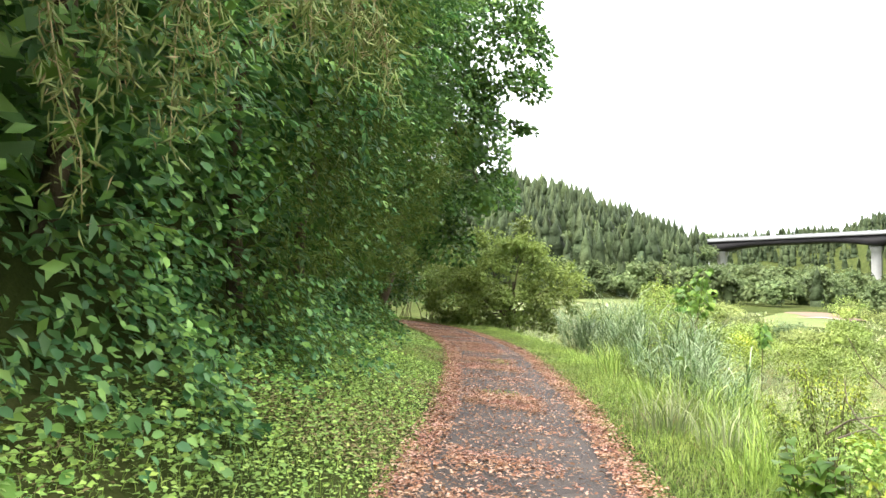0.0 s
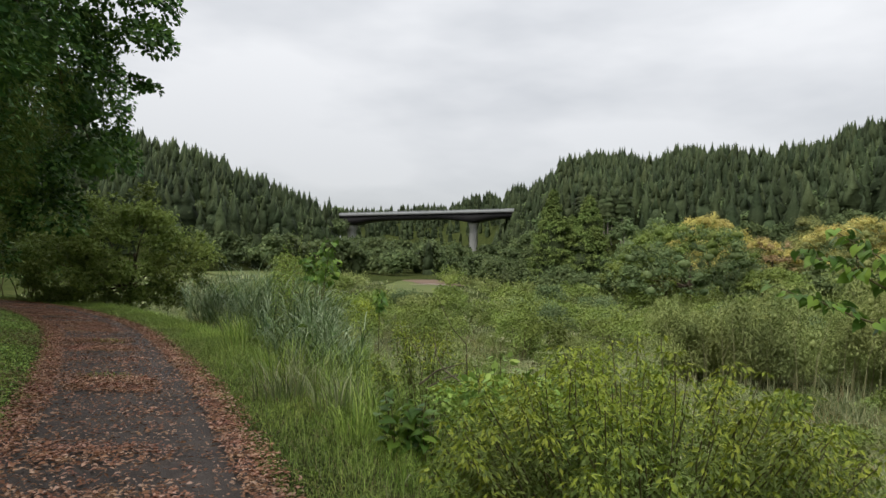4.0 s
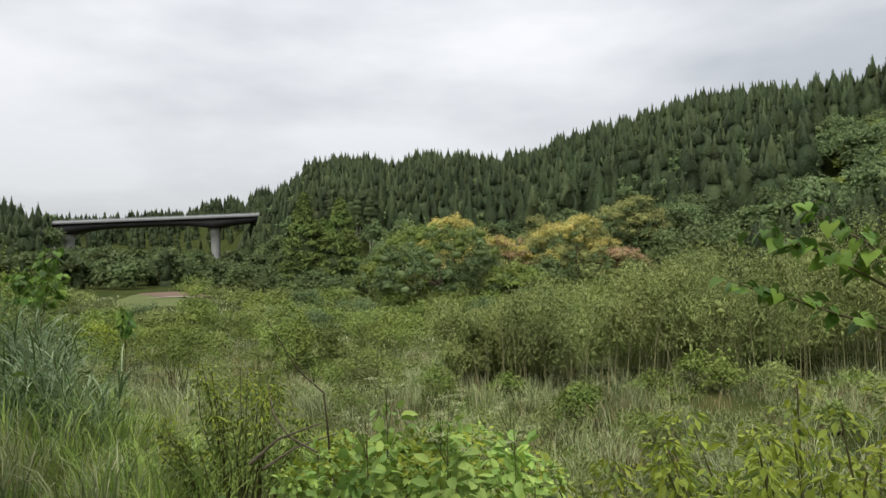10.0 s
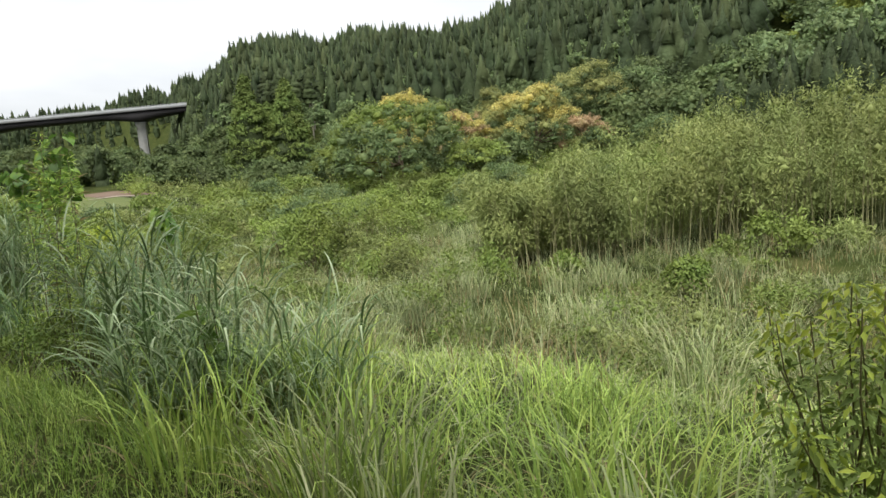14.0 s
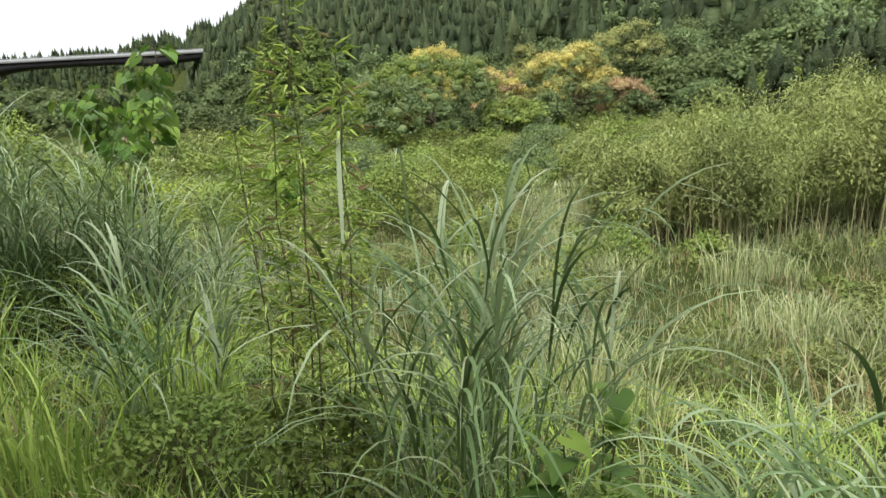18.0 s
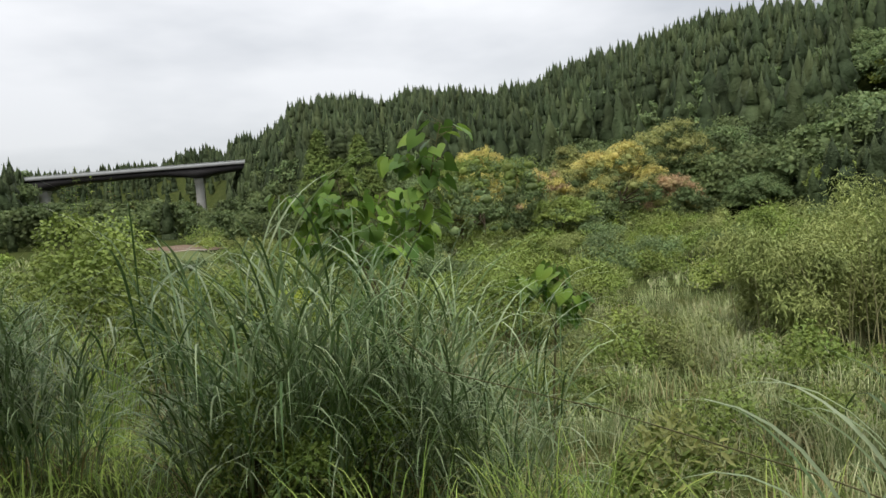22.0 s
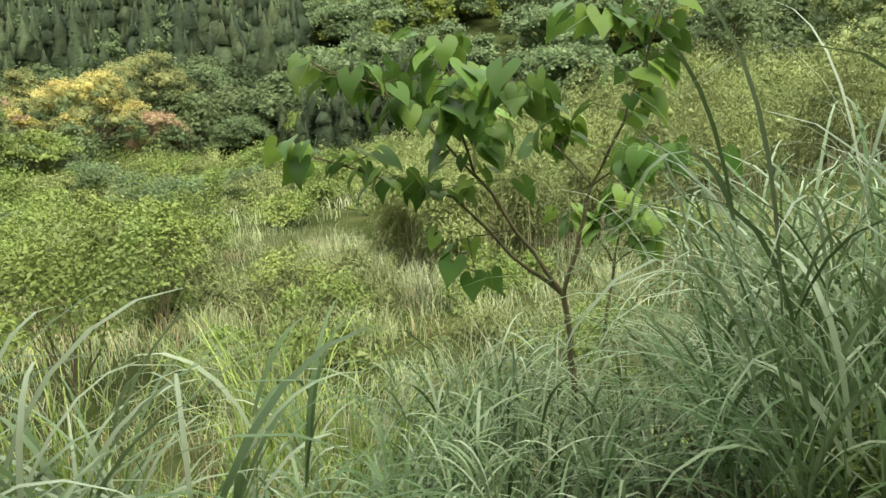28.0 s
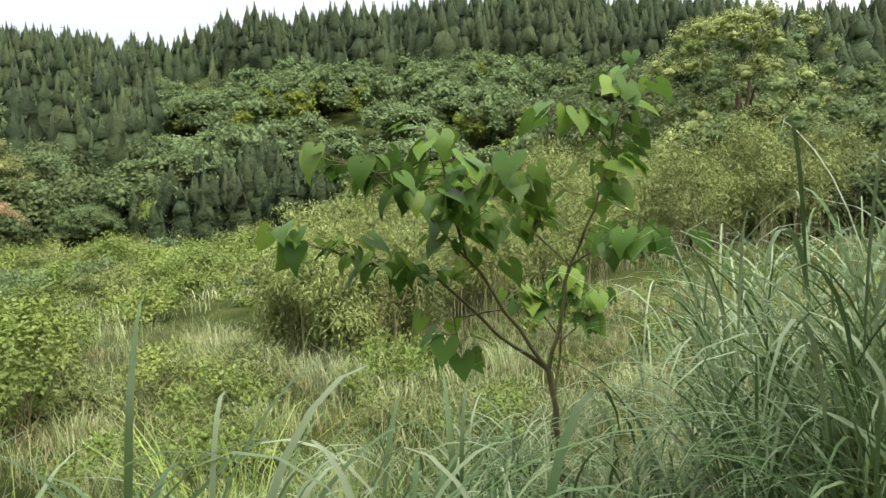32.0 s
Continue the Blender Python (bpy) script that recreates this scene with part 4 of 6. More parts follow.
S = valley_spots(560, 17, 95, 14, 112)
r_s = polar(S[:, 0], S[:, 1])[1]
size = np.clip(r_s / 34, 0.8, 2.3) * rng.choice([0.5, 0.75, 1.0, 1.5], len(S))
pick = rng.uniform(0, 1, len(S))
for lo, hi, mat, label in ((0, 0.36, M_SHRUB, "low yellow-green bushes and vines on the valley floor"), (0.36, 0.58, M_BUSH, "low green bushes on the valley floor"), (0.58, 1.0, M_BAMBOO, "pale green dwarf bamboo and reeds on the valley floor")):
    m = (pick >= lo) & (pick < hi)
    tagged(part("undergrowth", mounds(S[m] - UP * 0.15, size[m], np.clip(size[m] * rng.uniform(0.8, 1.4, m.sum()), 0.5, 2.4), np.clip(r_s[m] / 290, 0.09, 0.26), 0.22 if mat is M_BAMBOO else 0.6, 60, LONG if mat is M_BAMBOO else DIAMOND), mat), label, "bushes", kind="stuff")
S2 = valley_spots(150, 7.0, 26, 3, 50)
r_s = np.abs(beside(S2[:, 0], S2[:, 1])) + 2
size = rng.choice([0.35, 0.5, 0.75, 1.1], len(S2)) * rng.uniform(0.85, 1.15, len(S2))
pick = rng.uniform(0, 1, len(S2))
for lo, hi, mat, label in ((0, 0.5, M_BAMBOO, "scattered pale green bamboo tufts in the meadow"), (0.5, 1.0, M_BUSH, "scattered green bushes in the meadow")):
    m = (pick >= lo) & (pick < hi)
    tagged(part("undergrowth", mounds(S2[m] - UP * 0.1, size[m], size[m] * rng.uniform(0.8, 1.3, m.sum()), np.clip(r_s[m] / 190, 0.055, 0.11) * (1.4 if mat is M_BAMBOO else 1.0), 0.2 if mat is M_BAMBOO else 0.5, 84, LONG if mat is M_BAMBOO else DIAMOND), mat), label, "bushes", kind="stuff")

# ---- grass ----
def grass_spots(n, d0, d1, y0, y1, x0=-30, x1=70):
    out = []
    got = 0
    while got < n:
        x, y = rng.uniform(x0, x1, 60000), rng.uniform(y0, y1, 60000)
        d = beside(x, y)
        ok = (d > d0) & (d < d1)
        out.append(np.stack([x[ok], y[ok]], -1))
        got += ok.sum()
    q = np.concatenate(out)[:n]
    return np.concatenate([q, ground(q[:, 0], q[:, 1])[:, None] - 0.02], 1)


def swell(x, y):
    """Where the growth stands tall and where it is low."""
    a = np.sin(x * 1.25 + 1.7 * np.sin(y * 0.55)) * np.cos(y * 1.4 + 1.5 * np.sin(x * 0.5))
    b = np.sin(x * 0.47 - y * 0.61 + 2.0 * np.sin(y * 0.21))
    return 0.85 + 0.5 * a + 0.3 * b


def tuft_of(P, spread, per):
    """Places gathered in tufts round each of the given ones."""
    q = np.repeat(P, per, 0)
    q[:, :2] += rng.normal(0, spread, (len(q), 2))
    q[:, 2] = ground(q[:, 0], q[:, 1]) - 0.02
    return q


V1 = grass_spots(62000, 0.93, 2.5, -2, 36, -16, 6)
tall1 = np.interp(beside(V1[:, 0], V1[:, 1]), [0.93, 1.2, 1.9, 2.5], [0.05, 0.11, 0.2, 0.32]) * rng.uniform(0.5, 1.3, len(V1))
tagged(part("grass", blades(V1, tall1, rng.uniform(0.2, 0.9, len(V1)), 0.005 + 0.006 * tall1, 2), M_GRASS), "short green grass on the verge", "grass", kind="stuff")
V2 = tuft_of(grass_spots(4600, 2.2, 7.5, -2, 38, -16, 12), 0.11, 9)
tall2 = rng.uniform(0.18, 0.5, len(V2)) * np.interp(beside(V2[:, 0], V2[:, 1]), [2, 3, 7], [0.7, 1.0, 1.0])
pale2 = np.repeat(rng.uniform(0, 1, 4600) + 0.25 * lumps(V2[::9, 0], V2[::9, 1], 1.1) > 0.75, 9)
for sel, mat, lab in ((~pale2, M_GRASS, "tall green grass on the slope below the path"), (pale2, M_MEADOW, "pale green grass on the slope below the path")):
    n2 = int(sel.sum())
    tagged(part("grass", blades(V2[sel], tall2[sel], rng.uniform(0.4, 1.25, n2), rng.uniform(0.007, 0.013, n2), 3), mat), lab, "grass", kind="stuff")
V3 = tuft_of(grass_spots(7400, 6.5, 28, -2, 62, -30, 42), 0.16, 10)
tall3 = np.repeat(rng.uniform(0.3, 0.95, 7400), 10) * rng.uniform(0.6, 1.15, len(V3)) * swell(V3[:, 0], V3[:, 1])
tagged(part("grass", blades(V3, tall3, rng.uniform(0.25, 1.0, len(V3)), rng.uniform(0.008, 0.017, len(V3)), 2), M_MEADOW), "pale green meadow grass and reeds", "grass", kind="stuff")
V4 = tuft_of(grass_spots(3000, 20, 75, -28, 110, -30, 85), 0.45, 9)
rr4 = np.hypot(V4[:, 0], V4[:, 1] - 8)
keep = (rr4 < 112) & (rr4 > 32) & (((V4[:, 0] - 9.5) / 4.5) ** 2 + ((V4[:, 1] - 94) / 12) ** 2 > 1)
V4, rr4 = V4[keep], rr4[keep]
infield = ((V4[:, 0] - 6) / 11.5) ** 2 + ((V4[:, 1] - 84) / 25) ** 2 < 1
tall4 = np.where(infield, 0.45, rng.uniform(0.4, 0.9, len(V4)) * swell(V4[:, 0] * 0.5, V4[:, 1] * 0.5))
tagged(part("grass", blades(V4, tall4, rng.uniform(0.2, 0.8, len(V4)), 0.02 + rr4 * 0.0011, 2), M_MEADOW), "pale meadow grass across the valley floor", "grass", kind="stuff")
dry = tuft_of(grass_spots(900, 5.5, 24, 0, 50, -20, 36), 0.3, 14)
tagged(part("dry_grass", blades(dry, rng.uniform(0.3, 0.8, len(dry)), rng.uniform(0.3, 0.9, len(dry)), 0.013, 2), M_DRY), "straw-coloured dead grass in the meadow", "grass", kind="stuff")
# herbs on the wood side of the path
V5 = grass_spots(46000, -3.1, -0.93, -4, 30, -16, 3)
d5 = -beside(V5[:, 0], V5[:, 1])
V5[:, 2] += rng.uniform(0.02, 1, len(V5)) * np.interp(d5, [0.93, 1.5, 3.0], [0.03, 0.11, 0.34])
a5 = rng.uniform(0, 2 * np.pi, len(V5))
L5 = rng.uniform(0.022, 0.062, len(V5)) * np.interp(d5, [1, 3], [0.8, 1.3])
tagged(part("herbs", scatter(DIAMOND, V5, np.stack([np.cos(a5), np.sin(a5), rng.uniform(-0.3, 0.5, len(a5))], -1), UP + rng.normal(0, 0.35, V5.shape), L5, L5 * 0.8), M_HERB), "low green herbs on the wood side of the path", "herbs", kind="stuff")
V6 = grass_spots(20000, -3.0, -0.9, -4, 30, -16, 3)
tagged(part("grass", blades(V6, rng.uniform(0.04, 0.2, len(V6)), rng.uniform(0.2, 0.9, len(V6)), 0.006, 2), M_GRASS), "short grass on the wood side of the path", "grass", kind="stuff")
V7 = grass_spots(26000, 0.95, 2.6, -2, 32, -16, 6)
V7[:, 2] += rng.uniform(0.02, 0.14, len(V7))
a7 = rng.uniform(0, 2 * np.pi, len(V7))
tagged(part("herbs", scatter(LONG, V7, np.stack([np.cos(a7), np.sin(a7), rng.uniform(-0.3, 0.5, len(a7))], -1), UP + rng.normal(0, 0.35, V7.shape), rng.uniform(0.018, 0.055, len(a7)), 0.014), M_BUSH), "small herbs among the verge grass", "herbs", kind="stuff")

V8 = grass_spots(7000, 0.95, 2.8, -2, 32, -16, 6)
tagged(part("dry_grass", blades(V8, rng.uniform(0.05, 0.22, len(V8)), rng.uniform(0.5, 1.4, len(V8)), 0.005, 2), M_DRY), "straw-coloured blades in the verge", "grass", kind="stuff")

# brown litter among the herbs on the wood side
LW = grass_spots(30000, -2.9, -1.1, -4, 24, -16, 3)
LW = LW[(np.sin(LW[:, 1] * 1.9 + LW[:, 0]) + np.sin(LW[:, 1] * 0.83 + 2.0) + rng.normal(0, 0.5, len(LW))) > 0.25]
LW[:, 2] += rng.uniform(0.03, 0.10, len(LW))
aw = rng.uniform(0, 2 * np.pi, len(LW))
tagged(part("fallen_leaves", scatter(DIAMOND, LW, np.stack([np.cos(aw), np.sin(aw), rng.normal(0, 0.2, len(aw))], -1), UP + rng.normal(0, 0.3, LW.shape), rng.uniform(0.03, 0.09, len(aw)), 0.022), M_DRY), "straw and brown leaves among the herbs", "fallen leaves", kind="stuff")

# ---- fallen leaves on the path ----
LP = grass_spots(230000, -1.1, 1.16, -3, 34, -20, 4)
dl = beside(LP[:, 0], LP[:, 1])
along_y = LP[:, 1] * 1.08
band = np.sin(along_y * 3.3 + 1.1 * np.sin(along_y * 0.9)) * 0.5 + 0.5 * np.sin(along_y * 1.37 + dl * 1.2 + 0.8)
edge = np.clip((np.abs(dl) - np.where(dl > 0, 0.70, 0.66)) / 0.14, 0, 1)
middle = np.clip(band * 1.3 + 0.12 + 0.5 * np.clip((LP[:, 1] - 9) / 12, 0, 1), 0.05, 1) * np.clip((0.5 - dl) / 0.22, 0, 1) * np.clip((dl + 0.72) / 0.15, 0, 1)
chance = np.maximum(edge, 0.9 * middle + 0.1) * np.where(np.abs(dl) > 1.02, 0.35, 1)
LP = LP[rng.uniform(0, 1, len(LP)) < chance * 0.95]
LP[:, 2] += 0.085 + rng.uniform(0, 0.015, len(LP))
al = rng.uniform(0, 2 * np.pi, len(LP))
Ll = rng.uniform(0.022, 0.064, len(LP))
tagged(part("fallen_leaves", scatter(DIAMOND, LP, np.stack([np.cos(al), np.sin(al), rng.normal(0, 0.15, len(al))], -1), UP + rng.normal(0, 0.3, LP.shape), Ll, Ll * rng.uniform(0.25, 0.6, len(al))), M_LITTER), "reddish brown fallen leaves and bracts on the asphalt", "fallen leaves", kind="stuff")

# ---- the wood beside the path ----
def wall_points(n, y0, y1, h0, h1, depth=0.5):
    """Places on the uneven front of the wood, with ways that look out over the path."""
    L = along(y0, y1, 0.2)
    t = unit(np.gradient(L, axis=0))
    left = np.stack([-t[:, 1], t[:, 0]], -1)
    i = rng.integers(0, len(L), n)
    h = rng.uniform(h0, h1, n)
    s = L[i, 1]
    bulge = 0.55 * np.sin(s * 1.1 + 0.6 * h) + 0.45 * np.sin(s * 2.3 - h * 1.5) + 0.3 * np.sin(s * 4.1 + h * 2.6)
    lean_in = np.interp(h, [0, 0.5, 1.3, 2.1, 3.3, 5.0, 7.0, 10.0], [0.1, 0.55, 0.95, 0.35, -0.2, -0.45, -0.5, -0.2])
    off = 2.1 + lean_in + 0.5 * bulge + np.abs(rng.normal(0, depth, n))
    off = off - np.interp(s, [8, 16, 24], [0, 0.7, 1.0]) * np.clip((h - 2.5) / 2, 0, 1)
    x, y = L[i, 0] + left[i, 0] * off, L[i, 1] + left[i, 1] * off
    base = ground(L[i, 0] + left[i, 0] * 2.2, L[i, 1] + left[i, 1] * 2.2)
    p = np.stack([x, y, base + h], -1)
    d = unit(np.concatenate([-left[i], 0.35 * np.ones((n, 1))], 1))
    return p, d


wood = thing("wood_edge", (-4.5, 8, gz(-4.5, 8)), "dense dark wood edge overgrown with bamboo grass and vines", "wood", kind="stuff")
p, d = wall_points(30000, -6, 27, 0.3, 10.5, 0.9)
part("leaves", foliage(p, d, 0.13, 0.06, DIAMOND, 0.7, 0.7), M_WOOD, wood)
p, d = wall_points(44000, -6, 26, 0.4, 5.0, 0.35)
pick = np.sin(p[:, 1] * 0.9 + 1.0) + 0.7 * np.sin(p[:, 2] * 1.6 + p[:, 1] * 0.35) > np.interp(p[:, 1], [3.0, 7.0], [0.5, -0.45])
p, d = p[pick], d[pick]
axis = unit(d * 0.7 + rng.normal(0, 0.45, p.shape) - UP * 0.75)
part("bamboo_grass", scatter(LONG, p, axis, unit(d + rng.normal(0, 0.4, p.shape)), rng.uniform(0.08, 0.19, len(p)), rng.uniform(0.010, 0.02, len(p))), M_WALLGRASS, wood)
p, d = wall_points(9500, -6, 9.5, 0.1, 4.2, 0.35)
pick = (np.sin(p[:, 1] * 1.3 + 2.0) + np.sin(p[:, 2] * 1.9 + 1) > -0.5) | (p[:, 2] < 1.0)
p, d = p[pick], d[pick]
part("vine_leaves", foliage(p, d, 0.10, 0.085, OVAL, 0.9, 0.5), M_VINE, wood, "broad vine leaves")
# leafy sprays that reach out of the front
p, d = wall_points(150, -5, 22, 1.6, 6.5, 0.2)
sprays, twigs = [], []
for a, b in zip(p, d):
    tip = a + unit(b + rng.normal(0, 0.45, 3)) * rng.uniform(0.35, 0.8) - UP * 0.12
    run = bent(a, tip, 0.08, 0.05, 6)
    twigs.append(tube(run, np.linspace(0.006, 0.002, 6), 4))
    q = rng.uniform(0.15, 1.0, 26)
    at = np.stack([np.interp(q, np.linspace(0, 1, 6), run[:, k]) for k in range(3)], -1)
    side = unit(np.cross(tip - a, UP)) * rng.choice([-1, 1], (26, 1))
    sprays.append(scatter(OVAL, at, unit(side + 0.6 * unit(tip - a) - 0.45 * UP + rng.normal(0, 0.2, (26, 3))), UP + rng.normal(0, 0.3, (26, 3)), rng.uniform(0.08, 0.15, 26), rng.uniform(0.035, 0.06, 26)))
part("twigs", join(*twigs), M_BARK, wood)
part("spray_leaves", join(*sprays), M_VINE, wood, "rows of pointed leaves along thin twigs")
p, d = wall_points(8000, 5, 27, 0.1, 1.6, 0.35)
part("vine_leaves", foliage(p, d, 0.10, 0.085, OVAL, 0.8, 0.5), M_VINE, wood, "broad vine leaves")
# a deep shaded layer behind the front
p, d = wall_points(40000, -8, 31, 0.2, 12.5, 0.2)
L_in = unit(np.stack([d[:, 0], d[:, 1], 0 * d[:, 0]], -1))
p = p - L_in * rng.uniform(0.9, 3.2, (len(p), 1))
part("inner_leaves", foliage(p, d, 0.26, 0.17, DIAMOND, 0.5, 0.8), M_WOOD, wood)
# the crowns that close the wood above
top = []
for s in np.arange(-8, 30, 2.2):
    q = along(s, s + 0.5, 0.25)[0]
    top.append((q[0] - 6.0 + rng.normal(0, 0.5), q[1] + 1.5, gz(q[0], q[1]) + rng.uniform(9.0, 11.0), 3.4, 3.0, 2.6))
    top.append((q[0] - 9.5, q[1] + 3.5, gz(q[0], q[1]) + rng.uniform(10.5, 13.0), 3.8, 3.8, 3.2))
part("inner_canopy", cores(top, 1, 0.6), M_WOOD, wood)
p, d = on_lobes(top, 15000, 0.6)
inner = []
for s in np.arange(-9, 30, 1.8):
    q = along(s, s + 0.5, 0.25)[0]
    for off, h in ((7.0, 1.6), (7.2, 4.0), (7.4, 6.6), (8.0, 9.0)):
        inner.append((q[0] - off * 0.93, q[1] - off * 0.3 + rng.normal(0, 0.3), gz(q[0], q[1]) + h + rng.normal(0, 0.3), 1.7, 1.9, 1.9))
part("inner_mass", cores(inner, 1, 1.0), M_WOOD, wood)
part("canopy", foliage(p, d, 0.30, 0.2, DIAMOND, 0.4, 0.8), M_WOOD, wood)
for s in (-3.0, 1.5, 4.2, 7.5, 11.0, 14.0, 17.5, 21.0):
    q = along(s, s + 0.6, 0.25)[0]
    x, y = q[0] - rng.uniform(4.2, 5.4), q[1] + rng.uniform(-0.4, 0.8)
    z = gz(x, y)
    tr = thing("tree_trunk", (x, y, z), "slender dark trunk standing inside the wood edge", "tree", "trunks in the wood edge")
    part("trunk", tube(bent((x, y, z - 0.3), (x + rng.uniform(0.2, 1.2), y + rng.uniform(-0.5, 0.5), z + 8.0), 0, 0.05), np.linspace(0.13, 0.05, 6), 7), M_BARK, tr)
    part("limb", tube(bent((x + 0.3, y, z + 3.5), (x + 1.7, y + rng.uniform(-1, 1), z + 5.5), 0, 0.08), np.linspace(0.05, 0.015, 6), 5), M_BARK, tr)

# drooping yellowed bamboo-grass culms at the top of the front
def hanging_culm(x, y, z, long, turn, leaves):
    c = thing("bamboo_culm", (x, y, z), "drooping bamboo culm with yellowed narrow leaves", "bamboo", "drooping bamboo culms")
    tip = np.array([x + long * 0.22 * math.cos(turn), y + long * 0.22 * math.sin(turn), z - long])
    pts = bent((x, y, z), tip, 0.1, 0.05, 7)
    part("stem", tube(pts, np.linspace(0.006, 0.002, 7), 5), M_DRY, c, "thin straw-coloured stem")
    s = rng.uniform(0.1, 1, leaves)
    q = np.stack([np.interp(s, np.linspace(0, 1, 7), pts[:, k]) for k in range(3)], -1) + rng.normal(0, 0.05, (leaves, 3))
    a = unit(rng.normal(0, 0.6, (leaves, 3)) - UP * 0.6)
    n_dry = int(leaves * 0.3)
    part("dry_leaves", scatter(LONG, q[:n_dry], a[:n_dry], unit(rng.normal(size=(n_dry, 3))), rng.uniform(0.03, 0.09, n_dry), 0.006), M_DRY, c, "yellowed narrow leaves")
    part("leaves", scatter(LONG, q[n_dry:], a[n_dry:], unit(rng.normal(size=(leaves - n_dry, 3))), rng.uniform(0.05, 0.14, leaves - n_dry), 0.010), M_BAMBOO, c)


for x, y, z, long in ((-2.42, 2.45, 3.0, 0.9), (-2.36, 2.42, 3.1, 0.75), (-2.62, 1.85, 2.85, 1.05), (-2.5, 2.1, 2.9, 0.6), (-2.05, 3.4, 3.25, 0.5), (-1.95, 3.5, 3.2, 0.55), (-2.75, 1.7, 2.9, 0.8), (-2.25, 2.9, 3.15, 0.4), (-2.15, 3.1, 3.2, 0.45)):
    hanging_culm(x, y, z, long, rng.uniform(-1, 1), 200)

# ---- the tree that leans out over the path ----
def leaning_tree():
    x, y = -10.5, 19.5
    z = gz(x, y)
    t = thing("maple", (x, y, z), "leafy tree leaning out over the path from the wood", "tree")
    part("trunk", tube(bent((x, y, z - 0.3), (-8.2, 19.6, 7.8), 0.3, 0.04, 8), np.linspace(0.2, 0.09, 8), 8), M_BARK, t)
    L = [(-8.6, 18.6, 7.0, 2.2, 2.4, 2.6), (-9.6, 20.6, 4.6, 2.0, 2.4, 2.2), (-8.3, 21.6, 6.2, 1.7, 2.0, 1.9), (-8.4, 16.4, 8.4, 2.2, 2.4, 2.4), (-7.9, 22.5, 4.6, 1.3, 1.6, 1.2), (-10.6, 23.0, 3.6, 1.8, 2.2, 1.9), (-7.4, 19.8, 9.4, 1.9, 1.7, 1.5), (-5.9, 19.6, 8.6, 1.15, 1.2, 1.0), (-5.55, 19.4, 7.4, 0.8, 0.9, 0.5), (-7.6, 19.4, 7.2, 1.3, 1.2, 1.0), (-6.4, 20.2, 10.3, 1.1, 1.2, 0.9), (-8.8, 20.2, 7.4, 1.6, 1.6, 1.3), (-8.6, 20.6, 5.6, 1.2, 1.4, 1.3), (-8.4, 21.4, 4.0, 0.95, 1.4, 1.3), (-8.8, 21.8, 2.6, 0.9, 1.4, 1.2)]
    for q in L[:6]:
        part("limb", tube(bent((-8.3, 19.6, 7.4), q[:3], 0.2, 0.06), np.linspace(0.07, 0.015, 6), 5), M_BARK, t)
    p, d = on_lobes(L, 24000, 0.5)
    part("crown", foliage(p, d, 0.18, 0.13, DIAMOND, 0.5, 0.7), M_WOOD, t)
    part("inner_crown", cores(L[:6], 1, 0.5), M_WOOD, t)
    twig = bent((-6.6, 19.4, 6.6), (-5.35, 19.35, 6.1), 0.05, 0.05)
    part("twig", tube(twig, np.linspace(0.012, 0.004, 6), 4), M_BARK, t)
    p, d = on_lobes([(-5.4, 19.35, 6.1, 0.36, 0.3, 0.16), (-5.8, 19.4, 6.35, 0.2, 0.2, 0.1)], 150, 0.3)
    part("twig_leaves", foliage(p, d, 0.15, 0.13, OVAL, 0.4, 0.7), M_WOOD, t)


leaning_tree()

